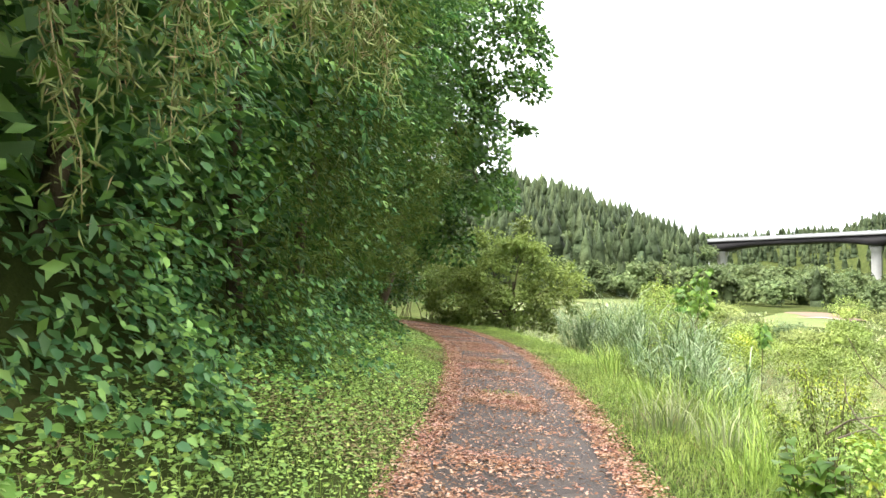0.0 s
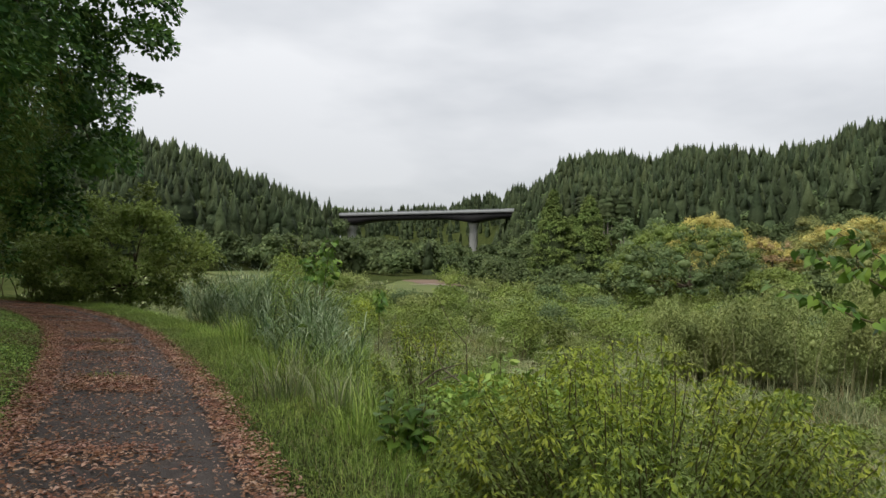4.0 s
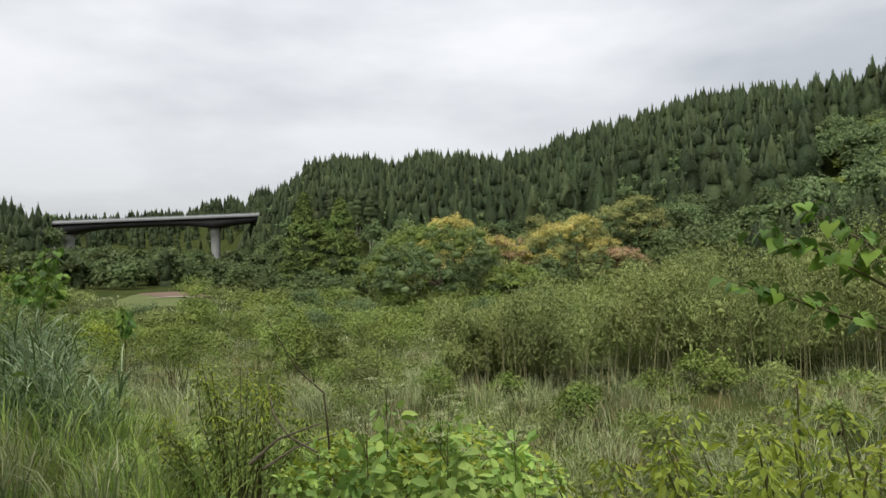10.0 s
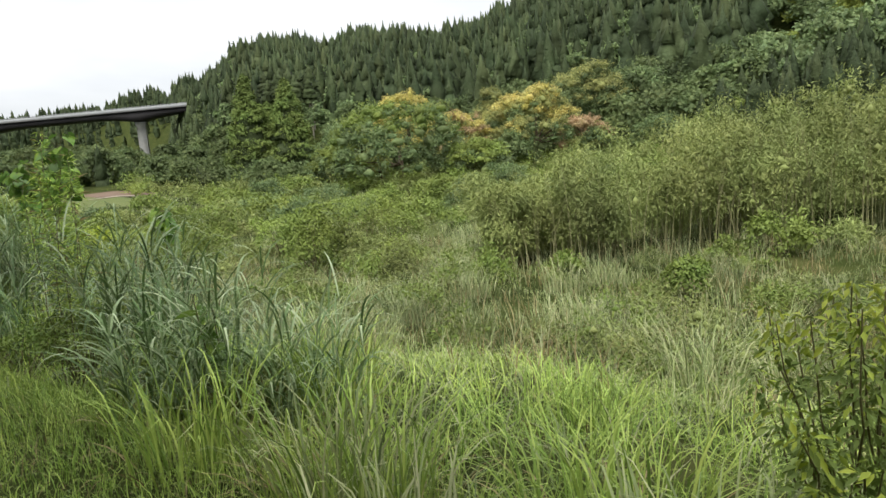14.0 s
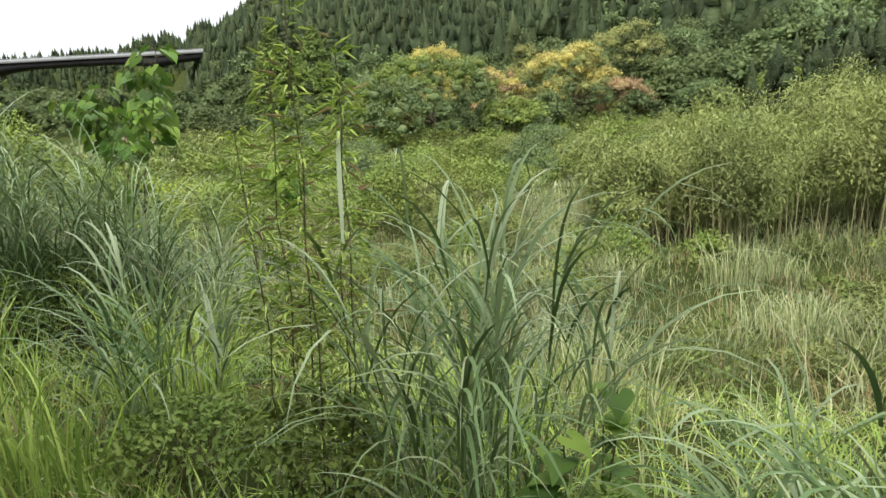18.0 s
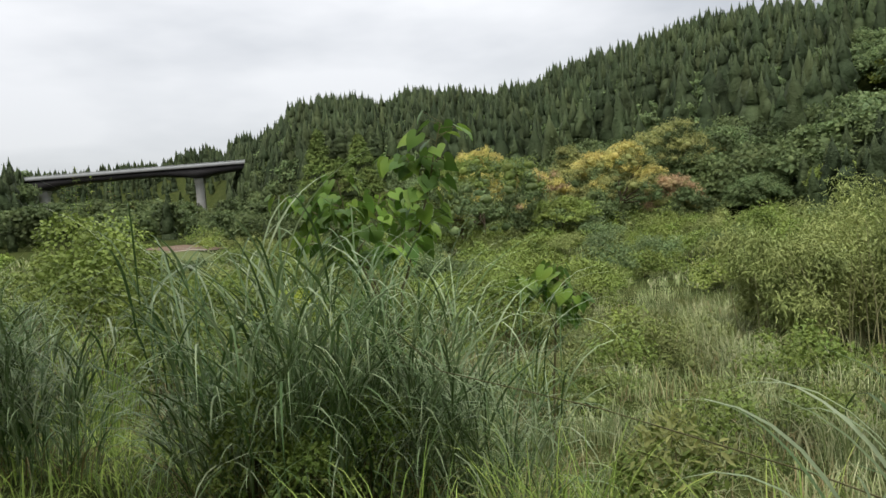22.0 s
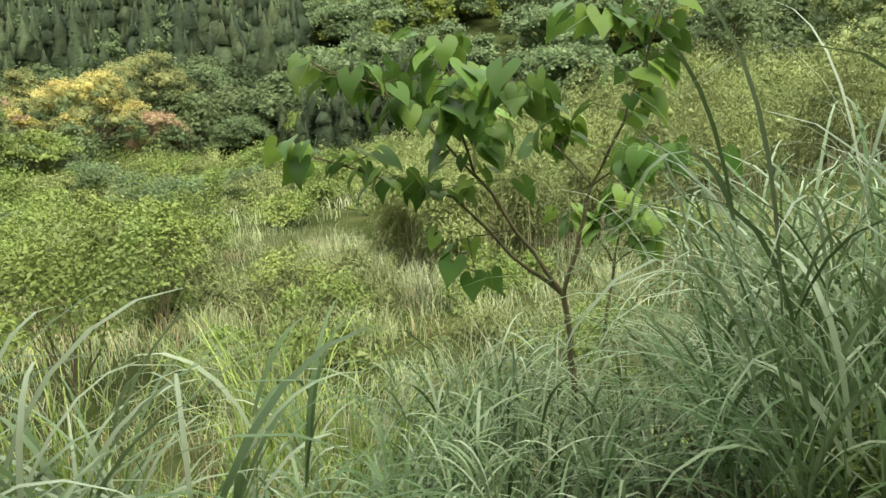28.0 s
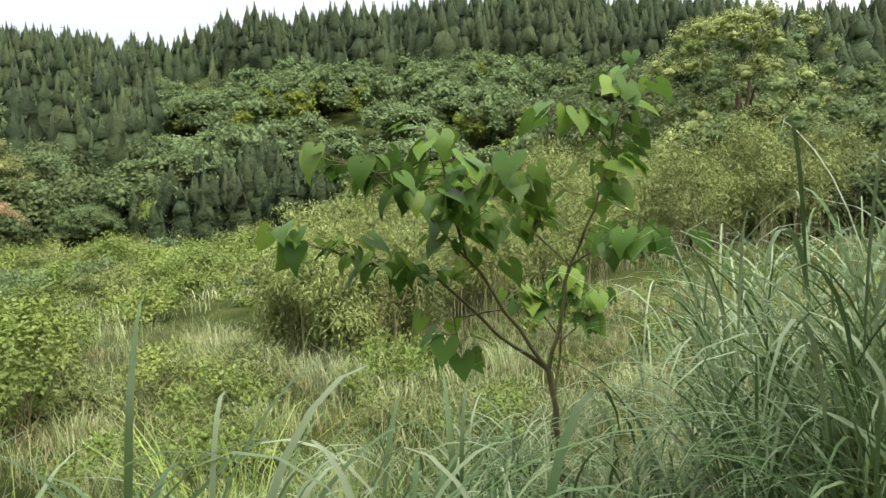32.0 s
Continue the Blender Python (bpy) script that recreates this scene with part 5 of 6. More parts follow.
# ---- the tree at the bend ----
def bend_tree():
    x, y = -8.6, 28.6
    z = gz(x, y)
    t = thing("bushy_tree", (x, y, z), "low spreading green tree where the path bends", "tree")
    part("trunk", tube(bent((x, y, z - 0.2), (x + 0.2, y, z + 2.6), 0, 0.05), np.linspace(0.12, 0.06, 6), 7), M_BARK, t)
    L = [(x - 3.6, y + 2.2, z + 2.0, 2.0, 1.6, 1.6), (x - 5.6, y + 4.2, z + 2.4, 2.4, 1.8, 2.2), (x, y, z + 2.7, 2.5, 2.3, 1.5), (x - 2.4, y + 0.3, z + 2.2, 1.7, 1.5, 1.0), (x + 1.9, y - 0.2, z + 2.4, 1.5, 1.4, 1.05), (x + 0.9, y - 1.0, z + 3.7, 1.2, 1.2, 0.75), (x - 1.2, y, z + 3.9, 1.3, 1.3, 0.8), (x + 2.3, y - 0.6, z + 1.5, 1.0, 1.0, 0.6), (x - 3.0, y + 0.8, z + 1.4, 1.3, 1.2, 0.8), (x + 0.6, y - 1.4, z + 1.6, 1.3, 1.0, 0.6), (x - 1.0, y - 1.2, z + 1.5, 1.2, 1.0, 0.6), (x + 1.2, y - 0.6, z + 0.7, 1.3, 1.0, 0.7), (x - 1.4, y - 0.4, z + 0.6, 1.4, 1.1, 0.7), (x - 3.0, y + 0.6, z + 0.6, 1.3, 1.1, 0.7)]
    for q in L[1:]:
        part("limb", tube(bent((x, y, z + 1.2), q[:3], 0.1, 0.06), np.linspace(0.05, 0.012, 6), 5), M_BARK, t)
    p, d = on_lobes(L, 420, 0.5)
    part("crown", puffy(p, rng.uniform(0.28, 0.55, len(p)), 80, 0.15, 0.6, 0.7, 0.4, 0.3, heart=0.3, fine=0), M_OAKTOP, t)
    for k in range(5):
        a = (x + rng.uniform(-0.6, 1.2), y - 0.4, z + 3.6)
        b = (a[0] + rng.uniform(-0.4, 0.8), a[1], z + rng.uniform(4.6, 5.3))
        part("shoot", tube(bent(a, b, 0, 0.04), np.linspace(0.02, 0.006, 6), 4), M_BARK, t)
        p, d = on_lobes([(*b, 0.45, 0.45, 0.4)], 70, 0.2)
        part("shoot_leaves", foliage(p, d, 0.14, 0.10, OVAL, 0.3, 0.8), M_SHRUB, t)


bend_tree()


# ---- bushes near the path ----
def bush(name, x, y, rad, top, label, mats, leaves, leaf, width, shape=OVAL, lobes=9, base=None, stems=10, group=""):
    z = gz(x, y)
    b = thing(name, (x, y, z), label, "bush", group)
    tall = top - z
    L = [(x, y, z + tall * 0.5, rad * 0.7, rad * 0.7, tall * 0.45)]
    for _ in range(lobes):
        a, q, h = rng.uniform(0, 2 * np.pi), rng.uniform(0.4, 0.75), rng.uniform(0.35, 0.84)
        s = rad * rng.uniform(0.25, 0.42)
        L.append((x + rad * q * math.cos(a), y + rad * q * math.sin(a), z + tall * h, s, s, tall * 0.17))
    for k in range(stems):
        q = L[k % len(L)]
        part("stem", tube(bent((x + rng.normal(0, 0.1 * rad), y + rng.normal(0, 0.1 * rad), z - 0.05), q[:3], 0.05, 0.06), np.linspace(0.012, 0.004, 6) * (0.5 + rad), 5), M_STEM, b)
    if stems == 3:
        # far bushes are made of leaf clumps
        p, _ = on_lobes(L, 26, 0.7)
        part("leaves", puffy(p, rad * rng.uniform(0.22, 0.4, len(p)), 84, leaf * 0.66, width / leaf, 0.85, wild=0.45, heart=0.25, fine=0), mats[0][0], b)
        return b
    p, d = on_lobes(L, leaves, 0.4)
    # sorted by upward facing: M_WOOD below M_BUSH is shade put into colour
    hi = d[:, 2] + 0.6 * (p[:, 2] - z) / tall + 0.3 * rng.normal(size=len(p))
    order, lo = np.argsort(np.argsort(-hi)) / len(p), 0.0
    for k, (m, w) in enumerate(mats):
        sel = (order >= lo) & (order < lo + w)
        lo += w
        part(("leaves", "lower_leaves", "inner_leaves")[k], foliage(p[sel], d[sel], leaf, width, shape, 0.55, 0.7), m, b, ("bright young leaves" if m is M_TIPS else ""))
    return b


def spray_bush(x, y, rad, top, shoots, label, leaf=0.038, per=110):
    """A shrub of many leafy shoots whose bright young leaves droop from the tips."""
    z = gz(x, y)
    b = thing("shrub", (x, y, z), label, "bush")
    P, A, T = [], [], []
    for k in range(shoots):
        a, q = rng.uniform(0, 2 * np.pi), math.sqrt(rng.uniform(0.0, 1))
        foot = np.array([x + 0.35 * rad * q * math.cos(a), y + 0.35 * rad * q * math.sin(a), z - 0.03])
        head = np.array([x + rad * q * math.cos(a), y + rad * q * math.sin(a), z + (top - z) * (1.04 - 0.42 * q * q) * rng.uniform(0.78, 1.05)])
        pts = bent(foot, head, 0.06, 0.05, 6)
        part("shoot", tube(pts, np.linspace(0.007, 0.0025, 6), 4), M_STEM, b)
        s = rng.choice(np.linspace(0.38, 1.0, 11), per) + rng.normal(0, 0.012, per)
        s = np.clip(s, 0.3, 1.0)
        p = np.stack([np.interp(s, np.linspace(0, 1, 6), pts[:, c]) for c in range(3)], -1)
        t = rng.uniform(0, 2 * np.pi, per)
        out = np.stack([np.cos(t), np.sin(t), 0 * t], -1)
        reach = rng.uniform(0.0, 0.13, per)[:, None] * (1.15 - s[:, None] * 0.6)
        P.append(p + out * reach + UP * (0.02 - 0.25 * reach))
        A.append(out + UP * rng.uniform(-1.5, 0.1, per)[:, None])
        T.append(s + 0.12 * rng.normal(size=per) - 0.25 * q)
    P, A, T = np.concatenate(P), np.concatenate(A), np.concatenate(T)
    young = T > 0.72
    for name, sel, m, lab in (("young_leaves", young, M_TIPS, "bright yellow-green young leaves"), ("leaves", ~young, M_BUSH, "")):
        n = int(sel.sum())
        L = leaf * rng.uniform(0.6, 1.35, n)
        part(name, scatter(DIAMOND, P[sel], A[sel], UP + rng.normal(0, 0.35, (n, 3)), L * 0.98, L * 0.4), m, b, lab)


spray_bush(1.6, 3.35, 1.08, 1.08, 190, "large bushy shrub with bright yellow-green young leaves", 0.036, 200)
spray_bush(2.75, 2.95, 0.6, 0.85, 34, "green shrub with yellow-green leaves beside a larger one")
spray_bush(0.95, 7.35, 0.55, 0.9, 34, "green leafy shrub below the path", 0.045)
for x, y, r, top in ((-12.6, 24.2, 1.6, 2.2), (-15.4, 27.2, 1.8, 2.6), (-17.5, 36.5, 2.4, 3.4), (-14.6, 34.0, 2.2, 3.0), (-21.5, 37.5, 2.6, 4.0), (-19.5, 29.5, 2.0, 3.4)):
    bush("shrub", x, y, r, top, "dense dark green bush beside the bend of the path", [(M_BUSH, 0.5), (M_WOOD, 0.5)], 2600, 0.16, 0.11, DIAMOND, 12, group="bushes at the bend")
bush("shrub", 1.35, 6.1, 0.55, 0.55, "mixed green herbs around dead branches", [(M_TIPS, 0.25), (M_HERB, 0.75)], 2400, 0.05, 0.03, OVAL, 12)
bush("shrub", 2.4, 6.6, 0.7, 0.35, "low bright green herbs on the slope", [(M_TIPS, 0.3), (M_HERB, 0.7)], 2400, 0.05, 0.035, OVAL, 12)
bush("shrub", 10.6, 15.1, 0.55, -1.25, "round dark green bush standing in the meadow", [(M_BUSH, 1.0)], 1500, 0.09, 0.05, OVAL, 8)
bush("shrub", -2.4, 28.9, 1.0, 1.15, "leafy green bush below the path", [(M_SHRUB, 1.0)], 2800, 0.10, 0.075, DIAMOND, 12)
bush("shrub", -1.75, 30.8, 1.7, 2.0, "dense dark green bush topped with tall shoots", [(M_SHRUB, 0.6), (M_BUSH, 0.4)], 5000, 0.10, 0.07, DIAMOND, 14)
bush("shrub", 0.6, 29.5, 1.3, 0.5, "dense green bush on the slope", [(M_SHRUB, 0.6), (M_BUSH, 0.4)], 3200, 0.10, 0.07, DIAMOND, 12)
bush("shrub", -1.7, 23.6, 0.75, 0.7, "upright leafy bush on the slope", [(M_SHRUB, 1.0)], 2600, 0.075, 0.05, DIAMOND, 7)
bush("shrub", -4.0, 23.8, 0.7, 0.75, "dark leafy bush beside the path verge", [(M_BUSH, 1.0)], 2600, 0.075, 0.05, DIAMOND, 7)
bush("shrub", 0.6, 25.2, 0.95, 0.35, "low yellow-green bush on the slope", [(M_TIPS, 0.35), (M_SHRUB, 0.65)], 3000, 0.075, 0.05, DIAMOND, 8)
bush("shrub", 3.0, 25.5, 1.1, 0.1, "low green bush on the slope", [(M_SHRUB, 1.0)], 3200, 0.075, 0.05, DIAMOND, 8)
bush("shrub", 7.2, 27.4, 1.0, 0.0, "leafy green bush on the valley floor", [(M_SHRUB, 1.0)], 3000, 0.09, 0.06, DIAMOND, 8)
bush("shrub", 0.2, 16.3, 0.45, -0.05, "brownish fern-like bush on the slope", [(M_OLIVE, 0.5), (M_BUSH, 0.5)], 900, 0.07, 0.03, OVAL, 7)
for x, y, r, top in ((4.5, 31, 1.4, -0.7), (8.5, 33, 1.5, -0.7), (3.4, 36, 1.7, -0.7), (-3.5, 36, 1.7, 1.0), (12, 30, 1.4, -0.9), (1.5, 42, 2.0, -0.6), (7.5, 41, 2.0, -0.7), (15, 38, 2.0, -0.5)):
    bush("shrub", x, y, r, top, "yellow-green bush in the overgrown meadow", [(M_SHRUB, 1.0)], 3000, 0.05 + 0.025 * r, 0.035 + 0.016 * r, DIAMOND, 12, group="bushes in the meadow")


# those near y 17 are added as shade in clump bases; others are herbs
for x, y, r, top in ((-0.45, 11.55, 0.35, 0.2), (-0.1, 10.7, 0.35, 0.1), (-1.5, 17.25, 0.4, 0.3), (-2.0, 17.0, 0.3, 0.2), (-1.35, 13.4, 0.4, 0.15), (-1.0, 12.7, 0.32, 0.35), (-2.2, 17.4, 0.4, 0.5), (-1.7, 17.3, 0.4, 0.4)):
    bush("shrub", x, y, r, top, "leafy undergrowth, partly added to darken silver grass bases", [(M_BUSH, 1.0)], 1500, 0.04, 0.02, DIAMOND, 9, group="dark undergrowth by the verge")

# taller bushes across the valley floor
where = valley_spots(420, 20, 70, 16, 84)
where = where[(np.hypot(where[:, 0] - 41.9, where[:, 1] - 79.0) > 10.5)]
kept = []
for q in where:
    if all(math.hypot(q[0] - k[0], q[1] - k[1]) > 4.2 for k in kept) and len(kept) < 84:
        kept.append(q)
for k, q in enumerate(kept):
    far = math.hypot(q[0], q[1] - 8)
    r = rng.uniform(0.9, 1.7) * (0.75 + far / 110)
    m = (M_SHRUB, M_BUSH, M_BAMBOO, M_SHRUB, M_DARKBROAD)[k % 5]
    label = ("rounded yellow-green bush on the valley floor", "green bush on the valley floor", "pale bamboo clump on the valley floor", "yellow-green bush overgrown with vines", "dark green bush on the valley floor")[k % 5]
    bush("shrub", q[0], q[1], r, q[2] + r * rng.uniform(0.9, 1.5), label, [(m, 1.0)], 520, 0.10 + far * 0.0034, (0.03 + far * 0.001) if m is M_BAMBOO else (0.06 + far * 0.002), DIAMOND, 10, stems=3, group="bushes across the valley")


# ---- silver grass clumps ----
def silver_grass(x, y, rad, top, count, label, bow=None, tint=None, group="silver grass clumps", wide=(0.009, 0.018)):
    z = gz(x, y)
    tall = (top - z) * (1.06 if tint is None else 1.2)
    c = thing("silver_grass", (x, y, z), label, "grass clump", group)
    a, q = rng.uniform(0, 2 * np.pi, count), rad * np.sqrt(rng.uniform(0, 1, count))
    px, py = x + q * np.cos(a), y + q * np.sin(a)
    P = np.stack([px, py, ground(px, py) - 0.03], -1)
    out = unit(np.stack([np.cos(a), np.sin(a), 0 * a], -1) * (q / rad)[:, None] + rng.normal(0, 0.6, (count, 3)) * [1, 1, 0])
    if tint is None:
        # upright culms, each with long leaves that arch over at several heights
        m = count // 4
        long, tip = tall * rng.uniform(0.5, 0.92, m), 0.05 + 0.2 * q[:m] / rad
        part("culms", arching(P[:m], out[:m], long, tip, 0.12, 0.009, 4), M_SILVER, c)
        n = int(count * 2.2)
        host, s = rng.integers(0, m, n), rng.uniform(0.1, 1.0, n) ** 0.8
        at = P[host] + (out[host] * np.sin(tip[host])[:, None] + UP * np.cos(tip[host])[:, None]) * (long[host] * s)[:, None]
        side = unit(out[host] * 0.6 + rng.normal(0, 0.8, (n, 3)) * [1, 1, 0])
        part("blades", arching(at, side, tall * rng.uniform(0.3, 0.62, n), rng.uniform(0.15, 0.6, n), rng.uniform(1.2, 2.9, n), rng.uniform(*wide, n), 8, 1.5), M_SILVER, c)
    else:
        H = tall * np.where(rng.uniform(0, 1, count) < 0.6, rng.uniform(0.75, 1.1, count), rng.uniform(0.35, 0.8, count))
        part("blades", arching(P, out, H * 1.06, np.abs(rng.normal(0.0, 0.06, count)) + 0.07 * q / rad, rng.uniform(*bow, count), rng.uniform(*wide, count), 5, 2.4), tint, c)
    k = count // 5
    a = rng.uniform(0, 2 * np.pi, k)
    P2 = np.stack([x + rad * 0.9 * np.cos(a), y + rad * 0.9 * np.sin(a), ground(x + rad * 0.9 * np.cos(a), y + rad * 0.9 * np.sin(a))], -1)
    part("dry_blades", arching(P2, np.stack([np.cos(a), np.sin(a), 0 * a], -1), tall * rng.uniform(0.3, 0.6, k), rng.uniform(0.1, 0.5, k), rng.uniform(1.2, 2.6, k), 0.009, 5, 1.6), M_DRY, c, "dead straw-coloured blades")


CLUMPS = [(-2.25, 17.45, 0.27, 1.26, 190), (-1.8, 17.3, 0.3, 1.2, 160), (-1.4, 17.4, 0.32, 1.1, 150), (-0.95, 17.45, 0.34, 0.95, 100), (-0.5, 17.3, 0.34, 0.7, 110),
          (-3.85, 19.55, 0.3, 0.84, 130), (-3.45, 19.4, 0.3, 0.86, 140), (-3.15, 19.25, 0.26, 0.74, 100), (-4.1, 20.3, 0.36, 0.75, 100),
          (-0.5, 12.35, 0.3, 1.05, 170), (-0.3, 10.9, 0.32, 0.8, 130), (-0.75, 10.7, 0.28, 0.72, 90), (0.05, 10.4, 0.3, 0.65, 90), (-1.4, 13.9, 0.28, 0.7, 90),
          (-4.3, 26.6, 0.6, 0.85, 150), (-3.6, 25.4, 0.5, 0.65, 110), (-4.9, 28.3, 0.6, 0.85, 110),
          (-1.6, 18.65, 0.32, 0.12, 110), (-1.15, 18.2, 0.32, 0.1, 110), (-1.0, 18.95, 0.32, 0.05, 110), (-0.55, 18.0, 0.3, 0.0, 100), (-1.9, 19.2, 0.3, 0.15, 100), (-0.4, 19.1, 0.34, -0.05, 100), (-2.3, 18.6, 0.28, 0.22, 90), (0.3, 18.6, 0.3, -0.1, 90), (-1.7, 18.0, 0.28, 0.2, 90)]
PALE_CLUMPS = [(-0.3, 9.0, 0.4, 0.5, 130), (-0.6, 8.1, 0.34, 0.42, 110), (0.1, 7.4, 0.34, 0.42, 110)]
GREEN_CLUMPS = [(-0.25, 8.9, 0.42, 0.5, 130), (-0.75, 9.9, 0.35, 0.5, 110), (0.35, 8.0, 0.4, 0.4, 120), (0.55, 6.9, 0.28, 0.4, 90), (0.25, 6.3, 0.26, 0.35, 80),
                (-1.9, 13.6, 0.33, 0.5, 110), (-1.2, 14.6, 0.38, 0.4, 110), (0.15, 13.4, 0.4, 0.1, 100), (-2.4, 24.6, 0.5, 0.45, 130), (-2.9, 21.9, 0.45, 0.4, 120), (-1.5, 21.2, 0.4, 0.2, 110),
                (0.35, 20.9, 0.45, 0.0, 110), (0.6, 11.2, 0.4, 0.2, 100), (1.6, 9.4, 0.45, 0.0, 100), (0.3, 10.4, 0.3, 0.4, 90), (-0.9, 16.0, 0.4, 0.2, 110), (-2.2, 15.4, 0.35, 0.4, 110), (-1.0, 19.6, 0.4, 0.05, 110)]
for x, y, rad, tall, count in CLUMPS:
    silver_grass(x, y, rad, tall, count, "clump of arching blue-green silver grass")
for x, y, rad, tall, count in PALE_CLUMPS:
    silver_grass(x, y, rad, tall, count, "loose clump of pale arching grass on the slope", (1.0, 2.6), M_MEADOW, "pale grass clumps", (0.007, 0.014))
for x, y, rad, tall, count in GREEN_CLUMPS:
    silver_grass(x, y, rad, tall, count, "loose clump of tall green grass on the slope", (0.9, 2.4), M_GRASS, "green grass clumps", (0.007, 0.013))
MEADOW_CLUMPS = [(11.5, 11.5), (9.3, 22.4), (7.8, 19.2), (10.2, 18.2), (13.5, 16.8), (6.2, 22.5), (8.8, 26.0), (12.6, 24.6), (5.2, 17.6), (3.6, 20.6), (7.4, 15.6), (4.6, 14.8), (9.0, 12.4), (12.5, 14.0), (14.8, 12.2), (2.6, 16.6), (2.9, 23.2), (6.4, 10.6), (5.0, 7.4), (8.2, 8.6)] + [(1.5 + 12 * ((k * 0.618) % 1), 8 + 19 * ((k * 0.414 + 0.3) % 1)) for k in range(26)]
for x, y in MEADOW_CLUMPS:
    silver_grass(x + rng.normal(0, 0.2), y, rng.uniform(0.4, 0.6), gz(x, y) + rng.uniform(0.6, 0.95), 150, "pale tussock of long grass in the meadow", (1.0, 2.4), M_MEADOW, "meadow tussocks", (0.008, 0.014))


# ---- saplings with large heart-shaped leaves ----
def heart_mesh(name, curl):
    half = [(-0.02, 0.14), (-0.04, 0.30), (0.07, 0.45), (0.28, 0.49), (0.54, 0.37), (0.78, 0.17)]
    V = [(0, 0, 0), (0.3, 0, 0.0), (0.62, 0, -curl * 0.25), (1, 0, -curl)]
    F = []
    for sgn in (1, -1):
        k = len(V)
        V += [(u, sgn * v, 0.16 * abs(v) - curl * max(0, u) ** 2 * 0.8 - 0.28 * v * v) for u, v in half]
        ring = [0] + list(range(k, k + 6)) + [3]
        mid = [0, 1, 1, 1, 1, 2, 2, 3]
        for j in range(7):
            tri = (mid[j], ring[j], ring[j + 1])
            if len(set(tri)) == 3:
                F.append(tri if sgn < 0 else tri[::-1])
        F += [(1, k + 4, 2) if sgn < 0 else (1, 2, k + 4)]
    return mesh_data(name, np.array(V, float), np.array(F), M_BIGLEAF, True)


HEARTS = [heart_mesh("large_leaf", c) for c in (0.18, 0.34, 0.5)]


def place_leaf(parent, at, axis, size):
    axis = unit(axis)
    side = unit(np.cross(axis, UP + rng.normal(0, 0.35, 3)))
    above = np.cross(side, axis)
    m = Matrix(((axis[0], side[0], above[0], at[0]), (axis[1], side[1], above[1], at[1]), (axis[2], side[2], above[2], at[2]), (0, 0, 0, 1)))
    ob = new("leaf", HEARTS[rng.integers(3)])
    ob.parent = parent
    ob.matrix_parent_inverse = parent.matrix_world.inverted()
    ob.matrix_basis = m @ Matrix.Diagonal((size, size * rng.uniform(0.85, 1.0), size, 1))


def sapling(at, limbs, label, leaf, per, petiole=0.09, name="sapling_tree"):
    """A young tree: each limb is a run of points with its radii; leaves hang from the outer parts."""
    t = thing(name, at, label, "tree", "large-leaved saplings")
    for pts, r0, r1, n_leaf, start in limbs:
        pts = np.asarray(pts, float)
        fine = np.concatenate([pts[:1]] + [pts[i] + (pts[i + 1] - pts[i]) * s for i in range(len(pts) - 1) for s in (1 / 3, 2 / 3, 1.0)], axis=None).reshape(-1, 3)
        fine[1:-1] += rng.normal(0, 0.006, fine[1:-1].shape)
        limb = part("branch", tube(fine, np.linspace(r0, r1, len(fine)), 7), M_STEM, t, smooth=True)
        for s in np.linspace(start, 1.0, int(n_leaf * 1.8)):
            i = s * (len(fine) - 1)
            q = fine[int(i)] + (fine[min(int(i) + 1, len(fine) - 1)] - fine[int(i)]) * (i % 1)
            a = rng.uniform(0, 2 * np.pi)
            out = np.array([math.cos(a), math.sin(a), rng.uniform(0.0, 0.7)])
            end = q + unit(out) * petiole * rng.uniform(0.5, 1.4)
            part("petiole", tube([q, end], [0.0028, 0.0018], 4), M_STEM, t)
            place_leaf(t, end, np.array([out[0], out[1], rng.uniform(-1.5, -0.15)]), leaf * rng.uniform(0.6, 1.2))
    return t


